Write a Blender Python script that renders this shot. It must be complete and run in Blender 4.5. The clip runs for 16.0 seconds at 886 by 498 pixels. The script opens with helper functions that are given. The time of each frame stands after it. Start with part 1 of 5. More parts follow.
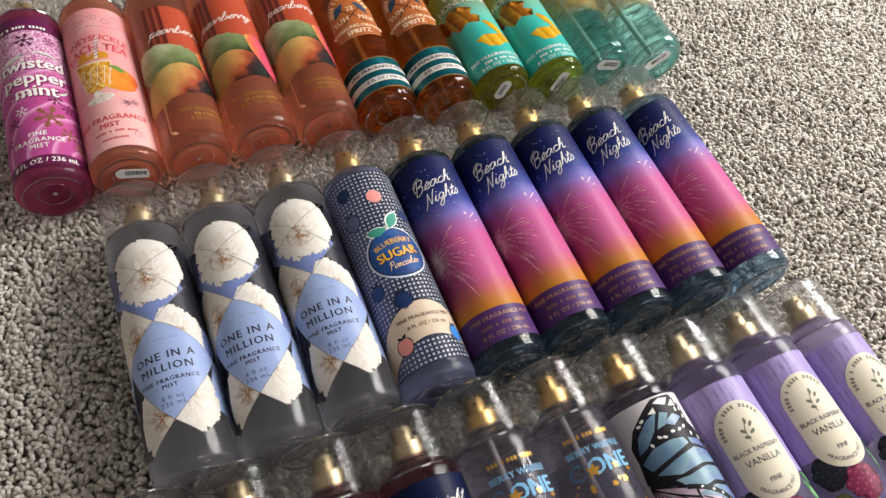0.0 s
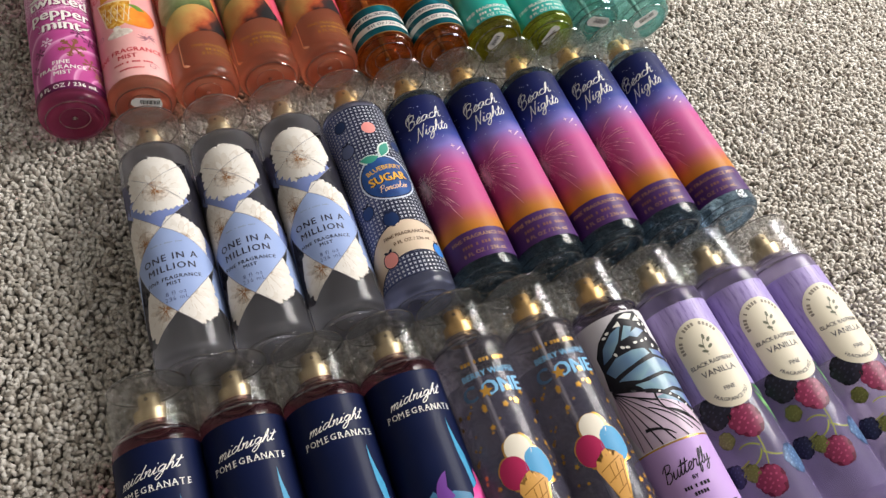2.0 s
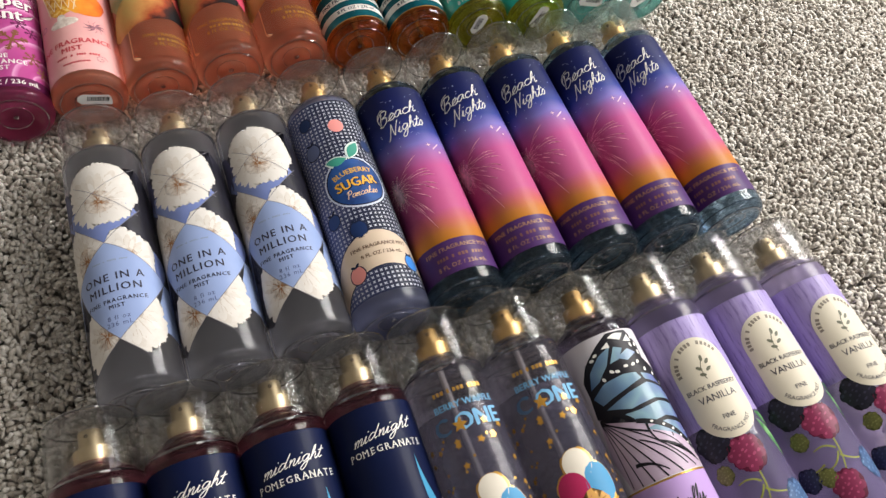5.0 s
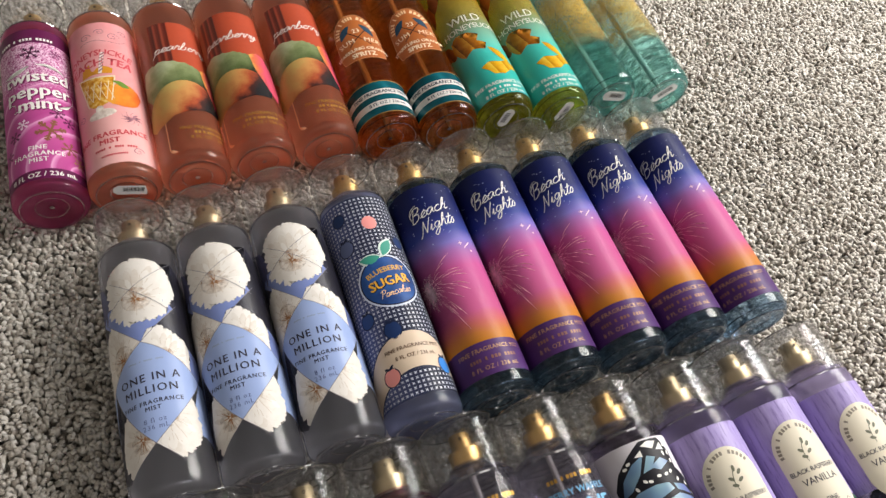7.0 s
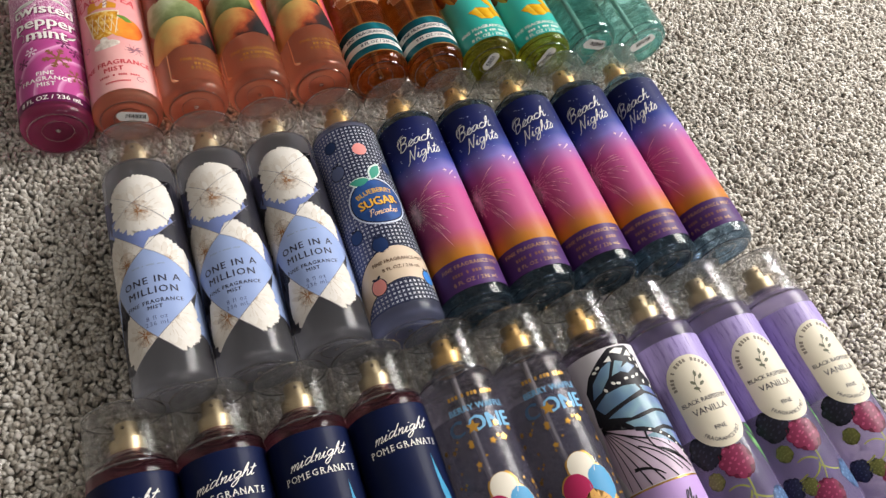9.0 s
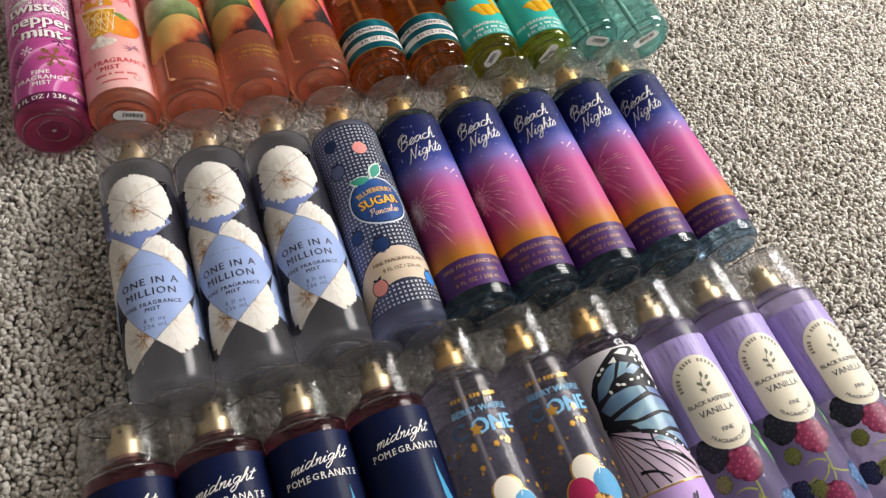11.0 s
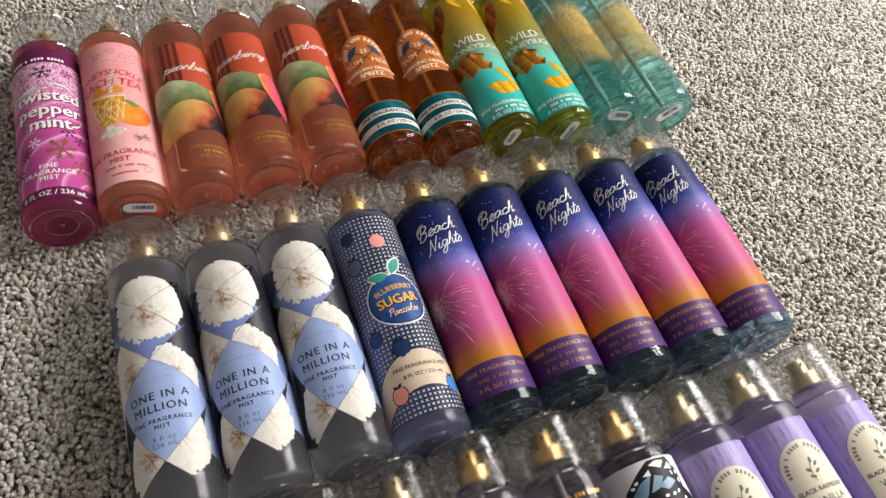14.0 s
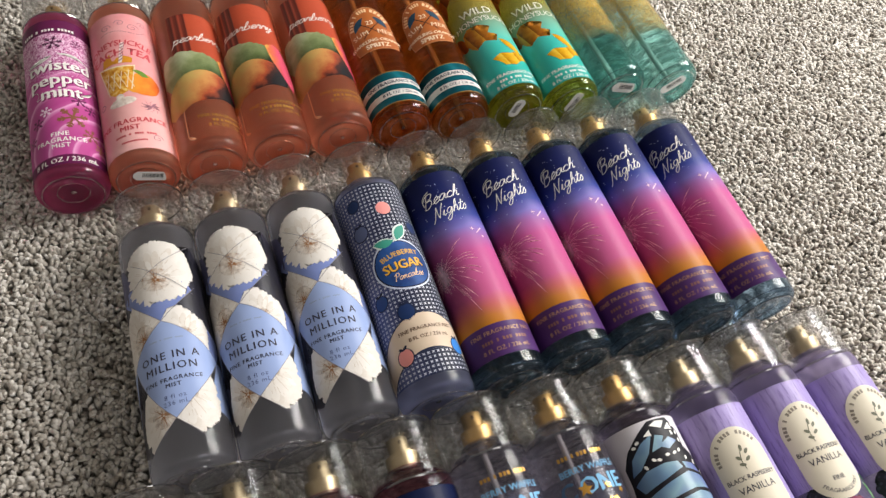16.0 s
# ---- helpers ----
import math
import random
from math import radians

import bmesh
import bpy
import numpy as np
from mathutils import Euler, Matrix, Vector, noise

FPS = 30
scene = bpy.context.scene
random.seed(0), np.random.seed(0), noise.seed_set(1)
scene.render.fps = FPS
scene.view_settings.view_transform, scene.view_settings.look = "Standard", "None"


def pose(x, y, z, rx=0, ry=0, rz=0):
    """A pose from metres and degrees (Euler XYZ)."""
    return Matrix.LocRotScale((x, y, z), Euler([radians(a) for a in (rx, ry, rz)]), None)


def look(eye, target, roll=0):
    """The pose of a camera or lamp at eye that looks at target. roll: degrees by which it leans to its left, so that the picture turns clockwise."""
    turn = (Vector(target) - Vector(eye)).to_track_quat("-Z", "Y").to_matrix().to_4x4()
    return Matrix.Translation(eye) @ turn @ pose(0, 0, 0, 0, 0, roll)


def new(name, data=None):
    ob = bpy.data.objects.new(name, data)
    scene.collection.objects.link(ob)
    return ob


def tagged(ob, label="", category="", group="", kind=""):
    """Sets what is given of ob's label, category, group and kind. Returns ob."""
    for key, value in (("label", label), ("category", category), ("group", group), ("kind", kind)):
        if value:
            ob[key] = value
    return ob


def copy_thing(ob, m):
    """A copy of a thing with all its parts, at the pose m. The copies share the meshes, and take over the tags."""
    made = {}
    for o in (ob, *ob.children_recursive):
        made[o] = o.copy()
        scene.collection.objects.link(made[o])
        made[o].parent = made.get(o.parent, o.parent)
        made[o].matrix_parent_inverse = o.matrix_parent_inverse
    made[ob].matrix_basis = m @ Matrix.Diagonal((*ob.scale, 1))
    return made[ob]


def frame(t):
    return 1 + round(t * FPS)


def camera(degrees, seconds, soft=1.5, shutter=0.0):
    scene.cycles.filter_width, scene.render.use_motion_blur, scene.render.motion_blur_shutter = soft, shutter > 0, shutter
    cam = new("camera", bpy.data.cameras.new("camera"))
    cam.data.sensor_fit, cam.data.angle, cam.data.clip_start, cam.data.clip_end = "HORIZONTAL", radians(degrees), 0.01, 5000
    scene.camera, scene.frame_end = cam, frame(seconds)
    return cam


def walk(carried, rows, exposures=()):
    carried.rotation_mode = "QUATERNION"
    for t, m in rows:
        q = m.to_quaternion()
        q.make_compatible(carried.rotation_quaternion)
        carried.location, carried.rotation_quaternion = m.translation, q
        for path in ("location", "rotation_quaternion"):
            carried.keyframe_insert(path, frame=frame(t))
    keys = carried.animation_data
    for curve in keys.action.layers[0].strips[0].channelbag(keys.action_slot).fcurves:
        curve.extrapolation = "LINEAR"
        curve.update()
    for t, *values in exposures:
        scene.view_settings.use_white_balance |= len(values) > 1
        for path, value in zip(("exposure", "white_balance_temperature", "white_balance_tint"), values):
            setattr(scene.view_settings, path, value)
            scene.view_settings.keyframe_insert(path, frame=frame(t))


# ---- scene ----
cam = camera(59.9, 16.0, soft=1.4)
PATH = [
    (0, (-0.157, -0.236, 0.466), (0.428, 0.718, -1.191), 11.4),
    (0.5, (-0.156, -0.242, 0.467), (0.417, 0.717, -1.192), 11.2),
    (1, (-0.159, -0.256, 0.466), (0.402, 0.708, -1.195), 11.3),
    (1.5, (-0.158, -0.283, 0.468), (0.393, 0.684, -1.194), 11.3),
    (2, (-0.162, -0.303, 0.472), (0.387, 0.666, -1.189), 11.4),
    (2.5, (-0.162, -0.31, 0.476), (0.386, 0.656, -1.188), 11.5),
    (3, (-0.161, -0.314, 0.467), (0.388, 0.639, -1.204), 11.7),
    (3.2, (-0.161, -0.316, 0.464), (0.388, 0.631, -1.21), 11.8),
    (5.3, (-0.121, -0.254, 0.451), (0.389, 0.647, -1.26), 10.9),
    (5.5, (-0.124, -0.247, 0.452), (0.388, 0.658, -1.257), 11.0),
    (6, (-0.129, -0.225, 0.457), (0.39, 0.705, -1.236), 11.0),
    (6.5, (-0.138, -0.224, 0.469), (0.402, 0.745, -1.195), 11.4),
    (7, (-0.141, -0.228, 0.472), (0.419, 0.758, -1.176), 12.1),
    (7.5, (-0.142, -0.233, 0.47), (0.432, 0.754, -1.172), 12.9),
    (8, (-0.147, -0.248, 0.471), (0.433, 0.733, -1.172), 13.5),
    (8.5, (-0.151, -0.272, 0.472), (0.427, 0.703, -1.177), 13.8),
    (9, (-0.157, -0.284, 0.472), (0.424, 0.68, -1.181), 14.1),
    (9.2, (-0.157, -0.288, 0.469), (0.425, 0.679, -1.183), 14.1),
    (11.3, (-0.154, -0.279, 0.466), (0.422, 0.683, -1.191), 13.6),
    (11.5, (-0.153, -0.279, 0.467), (0.422, 0.691, -1.185), 13.2),
    (12, (-0.151, -0.269, 0.47), (0.426, 0.72, -1.17), 12.8),
    (12.5, (-0.148, -0.25, 0.471), (0.429, 0.755, -1.16), 12.3),
    (13, (-0.148, -0.239, 0.468), (0.429, 0.782, -1.153), 12.1),
    (13.5, (-0.145, -0.231, 0.47), (0.425, 0.796, -1.149), 11.8),
    (14, (-0.146, -0.227, 0.474), (0.422, 0.795, -1.149), 11.8),
    (14.5, (-0.139, -0.224, 0.471), (0.418, 0.793, -1.159), 11.4),
    (15, (-0.144, -0.232, 0.47), (0.412, 0.774, -1.167), 11.7),
    (15.5, (-0.145, -0.236, 0.469), (0.407, 0.761, -1.175), 11.8),
    (16, (-0.15, -0.242, 0.473), (0.395, 0.757, -1.172), 11.5),
]
walk(cam, [(t, look(eye, target, roll)) for t, eye, target, roll in PATH])


# ---- light ----
world = bpy.data.worlds.new("sky")
scene.world = world
world.use_nodes = True
sky = world.node_tree.nodes.new("ShaderNodeTexSky")
sky.sky_type, sky.sun_disc, sky.sun_elevation, sky.sun_rotation = "NISHITA", False, radians(35), radians(60)
world.node_tree.links.new(sky.outputs[0], world.node_tree.nodes["Background"].inputs[0])
world.node_tree.nodes["Background"].inputs[1].default_value = 0.12


def window_light(name, m, w, h, watts, colour):
    data = bpy.data.lights.new(name, "AREA")
    data.shape, data.size, data.size_y, data.energy, data.color = "RECTANGLE", w, h, watts, colour
    new(name, data).matrix_world = m


window_light("window_light", look((1.5, 0.42, 1.0), (0.2, 0.2, 0.0)), 0.95, 0.9, 54, (1.0, 0.97, 0.93))
window_light("window_light_side", look((0.92, -2.1, 1.35), (0.1, 0.0, 0.0)), 1.2, 1.2, 18, (1.0, 0.97, 0.94))
scene.view_settings.exposure = -0.07

# ---- materials ----
R = 0.0245          # bottle radius
AXIS = 0.0237       # height of a lying bottle's axis over the pile


class Nodes:
    """A material's node tree, with short calls to add and join nodes."""

    def __init__(self, name):
        self.mat = bpy.data.materials.new(name)
        self.mat.use_nodes = True
        self.tree = self.mat.node_tree
        self.bsdf = self.tree.nodes["Principled BSDF"]

    def add(self, kind, **ins):
        n = self.tree.nodes.new("ShaderNode" + kind)
        for k, v in ins.items():
            self.put(n.inputs[k.replace("_", " ")], v)
        return n

    def put(self, socket, v):
        if isinstance(v, bpy.types.NodeSocket):
            self.tree.links.new(v, socket)
        else:
            socket.default_value = v

    def set(self, **ins):
        for k, v in ins.items():
            self.put(self.bsdf.inputs[k.replace("_", " ")], v)
        return self

    def math(self, op, a, b=0.0, c=0.0):
        n = self.tree.nodes.new("ShaderNodeMath")
        n.operation = op
        for s, v in zip(n.inputs, (a, b, c)):
            self.put(s, v)
        return n.outputs[0]

    def mix(self, fac, a, b):
        n = self.tree.nodes.new("ShaderNodeMix")
        n.data_type = "RGBA"
        self.put(n.inputs[0], fac), self.put(n.inputs[6], a), self.put(n.inputs[7], b)
        return n.outputs[2]

    def ramp(self, fac, stops, smooth=False):
        n = self.tree.nodes.new("ShaderNodeValToRGB")
        n.color_ramp.interpolation = "EASE" if smooth else "LINEAR"
        while len(n.color_ramp.elements) < len(stops):
            n.color_ramp.elements.new(0.5)
        for e, (p, c) in zip(n.color_ramp.elements, stops):
            e.position, e.color = p, c
        self.put(n.inputs[0], fac)
        return n.outputs[0]

    def noise(self, scale, detail=3.0, vector=None, rough=0.55):
        n = self.add("TexNoise", Scale=scale, Detail=detail, Roughness=rough)
        if vector is not None:
            self.put(n.inputs["Vector"], vector)
        return n.outputs[0]

    def uv(self):
        """u and v of the printed sheet, in metres: across the bottle and from its base."""
        n = self.tree.nodes.new("ShaderNodeUVMap")
        n.uv_map = "uv"
        s = self.add("SeparateXYZ", Vector=n.outputs[0])
        return n.outputs[0], s.outputs[0], s.outputs[1]

    def bump(self, height, strength, distance=0.001):
        b = self.add("Bump", Strength=strength, Distance=distance, Height=height)
        self.put(self.bsdf.inputs["Normal"], b.outputs[0])
        return self


def rgb(r, g, b):
    return (r, g, b, 1.0)


def hexa(h):
    """A base colour from a display colour."""
    f = lambda c: c / 12.92 if c <= 0.04045 else ((c + 0.055) / 1.055) ** 2.4
    return tuple(f(int(h[i:i + 2], 16) / 255) for i in (0, 2, 4)) + (1.0,)


def ink(name, colour, rough=0.48, metal=0.0, vary=0.12):
    """Printed ink: a plain colour with slight blotches."""
    m = Nodes(name)
    c = hexa(colour)
    dark = tuple(v * (1 - vary) for v in c[:3]) + (1.0,)
    m.set(Base_Color=m.mix(m.noise(160, 2), dark, c), Roughness=rough, Metallic=metal, Specular_IOR_Level=0.25)
    return m.mat


def sheen(m, under, power, most, least):
    """Lays a sharp mirror gloss over a shader, stronger at a slant."""
    slant = m.add("LayerWeight", Blend=0.5)
    shine = m.add("BsdfGlossy", Color=rgb(1, 1, 1), Roughness=0.03)
    out = m.add("MixShader")
    m.put(out.inputs[0], m.math("MULTIPLY_ADD", m.math("POWER", slant.outputs["Facing"], power), most, least))
    m.tree.links.new(under, out.inputs[1]), m.tree.links.new(shine.outputs[0], out.inputs[2])
    m.tree.links.new(out.outputs[0], m.tree.nodes["Material Output"].inputs[0])


def liquid(name, colour, murk=0.1, straight=0.6):
    """A clear bottle filled with tinted liquid: it bends light, lets some straight through and is faintly cloudy."""
    m = Nodes(name)
    c = hexa(colour)
    m.set(Base_Color=c, Roughness=0.0, IOR=1.36, Transmission_Weight=1.0)
    clear = m.add("BsdfTransparent", Color=tuple(v ** 0.6 for v in c))
    cloudy = m.add("MixShader", Fac=0.12)
    m.tree.links.new(m.add("BsdfTranslucent", Color=c).outputs[0], cloudy.inputs[1])
    m.tree.links.new(m.add("BsdfDiffuse", Color=c).outputs[0], cloudy.inputs[2])
    one, two = m.add("MixShader", Fac=straight), m.add("MixShader", Fac=murk)
    links = m.tree.links
    links.new(m.bsdf.outputs[0], one.inputs[1]), links.new(clear.outputs[0], one.inputs[2])
    links.new(one.outputs[0], two.inputs[1]), links.new(cloudy.outputs[0], two.inputs[2])
    sheen(m, two.outputs[0], 4.0, 0.5, 0.008)
    return m.mat


def clear_plastic(name, tint, power=3.7, most=0.9, least=0.009):
    """Thin clear plastic."""
    m = Nodes(name)
    m.tree.nodes.remove(m.bsdf)
    sheen(m, m.add("BsdfTransparent", Color=tint).outputs[0], power, most, least)
    return m.mat


def metal(name, colour, rough=0.25):
    m = Nodes(name)
    m.set(Base_Color=m.mix(m.noise(300, 2), hexa(colour), tuple(v * 0.8 for v in hexa(colour)[:3]) + (1.0,)), Metallic=1.0, Roughness=rough)
    m.bump(m.noise(900, 2), 0.05, 0.0003)
    return m.mat


def cap_plastic(name, tint):
    """Thick clear plastic: part of the light is bent by its wall, the rest goes straight on."""
    m = Nodes(name)
    m.set(Base_Color=tint, Roughness=0.0, IOR=1.35, Transmission_Weight=1.0)
    both = m.add("MixShader", Fac=0.84)
    m.tree.links.new(m.bsdf.outputs[0], both.inputs[1])
    m.tree.links.new(m.add("BsdfTransparent", Color=tint).outputs[0], both.inputs[2])
    # a trace of white haze, put in to brighten the clear wall
    hazy = m.add("MixShader", Fac=0.022)
    m.tree.links.new(both.outputs[0], hazy.inputs[1])
    m.tree.links.new(m.add("BsdfTranslucent", Color=rgb(0.9, 0.9, 0.9)).outputs[0], hazy.inputs[2])
    sheen(m, hazy.outputs[0], 4.5, 0.4, 0.003)
    return m.mat


GOLD, PALE_GOLD = metal("brass_gold", "dab478", 0.4), metal("champagne_gold", "cfbd9a", 0.42)
CAP = cap_plastic("clear_cap_plastic", rgb(0.98, 0.98, 0.982))

EDGE = clear_plastic("thick_plastic_edge", rgb(0.62, 0.62, 0.64), 2.0, 0.8, 0.16)

# ---- mesh helpers ----


def part(name, bm, material, parent, label="", kind=""):
    me = bpy.data.meshes.new(name)
    bm.to_mesh(me)
    bm.free()
    me.materials.append(material)
    ob = new(name, me)
    ob.parent = parent
    return tagged(ob, label, kind=kind)


def lathe(profile, seg=48, smooth=True, shift=(0, 0)):
    """A turned form about the y axis from (radius, along) pairs; the ends are closed where the radius is 0."""
    bm = bmesh.new()
    rings = []
    for r, v in profile:
        if r < 1e-6:
            rings.append([bm.verts.new((shift[0], v, shift[1]))])
        else:
            rings.append([bm.verts.new((shift[0] + r * math.sin(2 * math.pi * k / seg), v, shift[1] + r * math.cos(2 * math.pi * k / seg))) for k in range(seg)])
    for a, b in zip(rings, rings[1:]):
        for k in range(seg):
            j = (k + 1) % seg
            if len(a) == len(b) == 1:
                continue
            if len(a) == 1:
                bm.faces.new((a[0], b[j], b[k]))
            elif len(b) == 1:
                bm.faces.new((a[k], a[j], b[0]))
            else:
                bm.faces.new((a[k], a[j], b[j], b[k]))
    bmesh.ops.remove_doubles(bm, verts=bm.verts, dist=1e-6)
    bmesh.ops.recalc_face_normals(bm, faces=bm.faces)
    for f in bm.faces:
        f.smooth = smooth
    for e in bm.edges:
        if len(e.link_faces) == 2 and e.calc_face_angle() > 0.6:
            e.smooth = False
    return bm


def ring(r, v, tube, seg=48, side=6):
    """A thin hoop about the y axis."""
    return lathe([(r + tube * math.cos(2 * math.pi * k / side), v + tube * math.sin(2 * math.pi * k / side)) for k in range(side + 1)], seg)


def bend(bm, lift, turn=0.0):
    """Wraps a flat sheet (x across, y along) round the bottle, lift metres over it, and keeps the flat places as uv."""
    lay = bm.loops.layers.uv.new("uv")
    for f in bm.faces:
        f.smooth = True
        for lp in f.loops:
            lp[lay].uv = lp.vert.co.xy
    for v in bm.verts:
        a, r = v.co.x / R + turn, R + lift + v.co.z
        v.co = (r * math.sin(a), v.co.y, r * math.cos(a))
    return bm


def cut(bm, step=0.0025):
    """Cuts a flat sheet into strips narrow enough to bend."""
    xs = [v.co.x for v in bm.verts]
    k = math.ceil(min(xs) / step)
    while k * step < max(xs):
        bmesh.ops.bisect_plane(bm, geom=bm.verts[:] + bm.edges[:] + bm.faces[:], plane_co=(k * step, 0, 0), plane_no=(1, 0, 0))
        k += 1
    return bm


def film_height(layer):
    """Metres over the bottle for a printed layer: ink lies thin on its film."""
    return 0.001 * (layer if layer <= 0.2 else 0.2 + (layer - 0.2) * 0.42)


def shape(outlines, lift=0.3):
    """Flat outlines, each a list of (u, v) in millimetres, filled and wrapped round the bottle."""
    bm = bmesh.new()
    for pts in outlines:
        vs = [bm.verts.new((x * 0.001, y * 0.001, 0)) for x, y in pts]
        f = bm.faces.new(vs)
        if f.calc_area() > 0 and sum(p[0] * q[1] - q[0] * p[1] for p, q in zip(pts, pts[1:] + pts[:1])) < 0:
            f.normal_flip()
    bmesh.ops.triangulate(bm, faces=bm.faces[:])
    return bend(cut(bm), film_height(lift))


def sheet(u0, u1, v0, v1, lift=0.2):
    """A wrapped rectangle, in millimetres."""
    bm = bmesh.new()
    u0, u1, v0, v1, lift = (k * 0.001 for k in (u0, u1, v0, v1, lift))
    n = max(1, math.ceil((u1 - u0) / 0.0012))
    low = [bm.verts.new((u0 + (u1 - u0) * k / n, v0, 0)) for k in range(n + 1)]
    top = [bm.verts.new((u0 + (u1 - u0) * k / n, v1, 0)) for k in range(n + 1)]
    for k in range(n):
        bm.faces.new((low[k], low[k + 1], top[k + 1], top[k]))
    return bend(bm, film_height(lift * 1000))


def oval(cx, cy, rx, ry=None, n=20, turn=0.0):
    ry = ry or rx
    c, s = math.cos(radians(turn)), math.sin(radians(turn))
    out = []
    for k in range(n):
        a = 2 * math.pi * k / n
        x, y = rx * math.cos(a), ry * math.sin(a)
        out.append((cx + c * x - s * y, cy + s * x + c * y))
    return out


def star(cx, cy, r, points=5, inner=0.45, turn=90):
    return [(cx + (r if k % 2 == 0 else r * inner) * math.cos(radians(turn) + math.pi * k / points),
             cy + (r if k % 2 == 0 else r * inner) * math.sin(radians(turn) + math.pi * k / points)) for k in range(2 * points)]


def stroke(pts, w0, w1=None):
    """A brush line through points, as an outline, tapering from w0 to w1."""
    w1 = w0 if w1 is None else w1
    left, right = [], []
    for k, (x, y) in enumerate(pts):
        a, b = pts[max(0, k - 1)], pts[min(len(pts) - 1, k + 1)]
        dx, dy = b[0] - a[0], b[1] - a[1]
        d = math.hypot(dx, dy) or 1.0
        w = (w0 + (w1 - w0) * k / (len(pts) - 1)) / 2
        left.append((x - dy / d * w, y + dx / d * w)), right.append((x + dy / d * w, y - dx / d * w))
    return right + left[::-1]


def bow(a, b, h, n=7):
    """Points on an arc from a to b that bulges to its left by h."""
    (ax, ay), (bx, by) = a, b
    dx, dy = bx - ax, by - ay
    d = math.hypot(dx, dy) or 1.0
    return [(ax + dx * t - dy / d * h * 4 * t * (1 - t), ay + dy * t + dx / d * h * 4 * t * (1 - t)) for t in [k / n for k in range(n + 1)]]


def words(text, size, cx, cy, lift=0.6, slant=0.0, turn=0.0, wide=1.0, bold=0.0, gap=1.0, ring=None):
    """Lettering with its middle at (cx, cy), in millimetres, wrapped round the bottle. ring: radius of an arc that it follows (minus: hanging below)."""
    bm = bmesh.new()
    data = bpy.data.curves.new("lettering", "FONT")
    data.body, data.size, data.align_x, data.align_y, data.shear = text, size, "CENTER", "CENTER", slant
    data.offset, data.resolution_u, data.space_character = min(bold, 0.0), 2, gap
    ob = bpy.data.objects.new("lettering", data)
    me = bpy.data.meshes.new_from_object(ob)
    bm.from_mesh(me)
    bpy.data.objects.remove(ob), bpy.data.meshes.remove(me), bpy.data.curves.remove(data)
    if bold > 0:
        # weight: the same letters laid three times, a little apart
        more = bmesh.new()
        for k, shift in enumerate((-bold, bold, 0.0)):
            bm.to_mesh(spare := bpy.data.meshes.new("weight"))
            for v in spare.vertices:
                v.co = (v.co.x + shift, v.co.y + (0.4 * shift if k < 2 else 0.0), k * 0.000006)
            more.from_mesh(spare)
            bpy.data.meshes.remove(spare)
        bm.free()
        bm = more
    c, s = math.cos(radians(turn)), math.sin(radians(turn))
    for v in bm.verts:
        x, y = v.co.x * wide, v.co.y
        if ring:
            a, r = x / abs(ring), abs(ring) + (y if ring > 0 else -y)
            x, y = r * math.sin(a), (r * math.cos(a) - abs(ring)) * (1 if ring > 0 else -1)
        v.co = ((cx + c * x - s * y) * 0.001, (cy + s * x + c * y) * 0.001, v.co.z)
    return bend(cut(bm), film_height(lift))


# handwritten letters: pen strokes for each, one unit to the height of a small letter, after the step to the next letter
PEN = {}
PEN["a"] = 1.1, [[(0.9, 0.85), (0.5, 1.0), (0.1, 0.6), (0.2, 0.1), (0.55, 0.1), (0.9, 0.85), (0.88, 0.25), (1.15, 0.1)]]
PEN["b"] = 0.95, [[(0.0, 0.2), (0.38, 1.2), (0.38, 2.0), (0.16, 1.6), (0.1, 0.2), (0.5, 0.0), (0.8, 0.4), (0.62, 0.85), (1.0, 0.6)]]
PEN["c"] = 0.85, [[(0.8, 0.8), (0.5, 1.0), (0.1, 0.6), (0.2, 0.1), (0.55, 0.0), (0.9, 0.25)]]
PEN["d"] = 1.3, [[(0.8, 0.85), (0.4, 1.0), (0.1, 0.5), (0.3, 0.05), (0.7, 0.4), (0.98, 1.4), (1.05, 2.0)], [(1.02, 1.8), (0.85, 0.5), (0.95, 0.05), (1.2, 0.2)]]
PEN["e"] = 0.85, [[(0.0, 0.15), (0.5, 0.45), (0.75, 0.8), (0.5, 1.0), (0.2, 0.6), (0.3, 0.1), (0.6, 0.0), (0.95, 0.25)]]
PEN["f"] = 0.6, [[(0.0, 0.1), (0.4, 0.9), (0.6, 1.8), (0.4, 1.95), (0.25, 1.2), (0.15, -0.6), (0.3, -0.9), (0.45, -0.4), (0.35, 0.1), (0.7, 0.3)]]
PEN["g"] = 1.05, [[(0.85, 0.8), (0.45, 1.0), (0.1, 0.6), (0.3, 0.1), (0.65, 0.3), (0.88, 0.9), (0.75, -0.6), (0.4, -1.1), (0.15, -0.7), (0.6, -0.1), (1.15, 0.2)]]
PEN["h"] = 0.95, [[(0.0, 0.1), (0.4, 1.2), (0.45, 2.1), (0.25, 1.6), (0.1, 0.0)], [(0.12, 0.3), (0.4, 0.9), (0.65, 0.9), (0.65, 0.3), (0.75, 0.0), (1.05, 0.2)]]
PEN["i"] = 0.55, [[(0.0, 0.2), (0.25, 0.95), (0.2, 0.2), (0.3, 0.0), (0.6, 0.2)], [(0.33, 1.4), (0.38, 1.52)]]
PEN["l"] = 0.5, [[(0.0, 0.1), (0.4, 1.2), (0.45, 2.1), (0.25, 1.6), (0.15, 0.2), (0.3, 0.0), (0.55, 0.2)]]
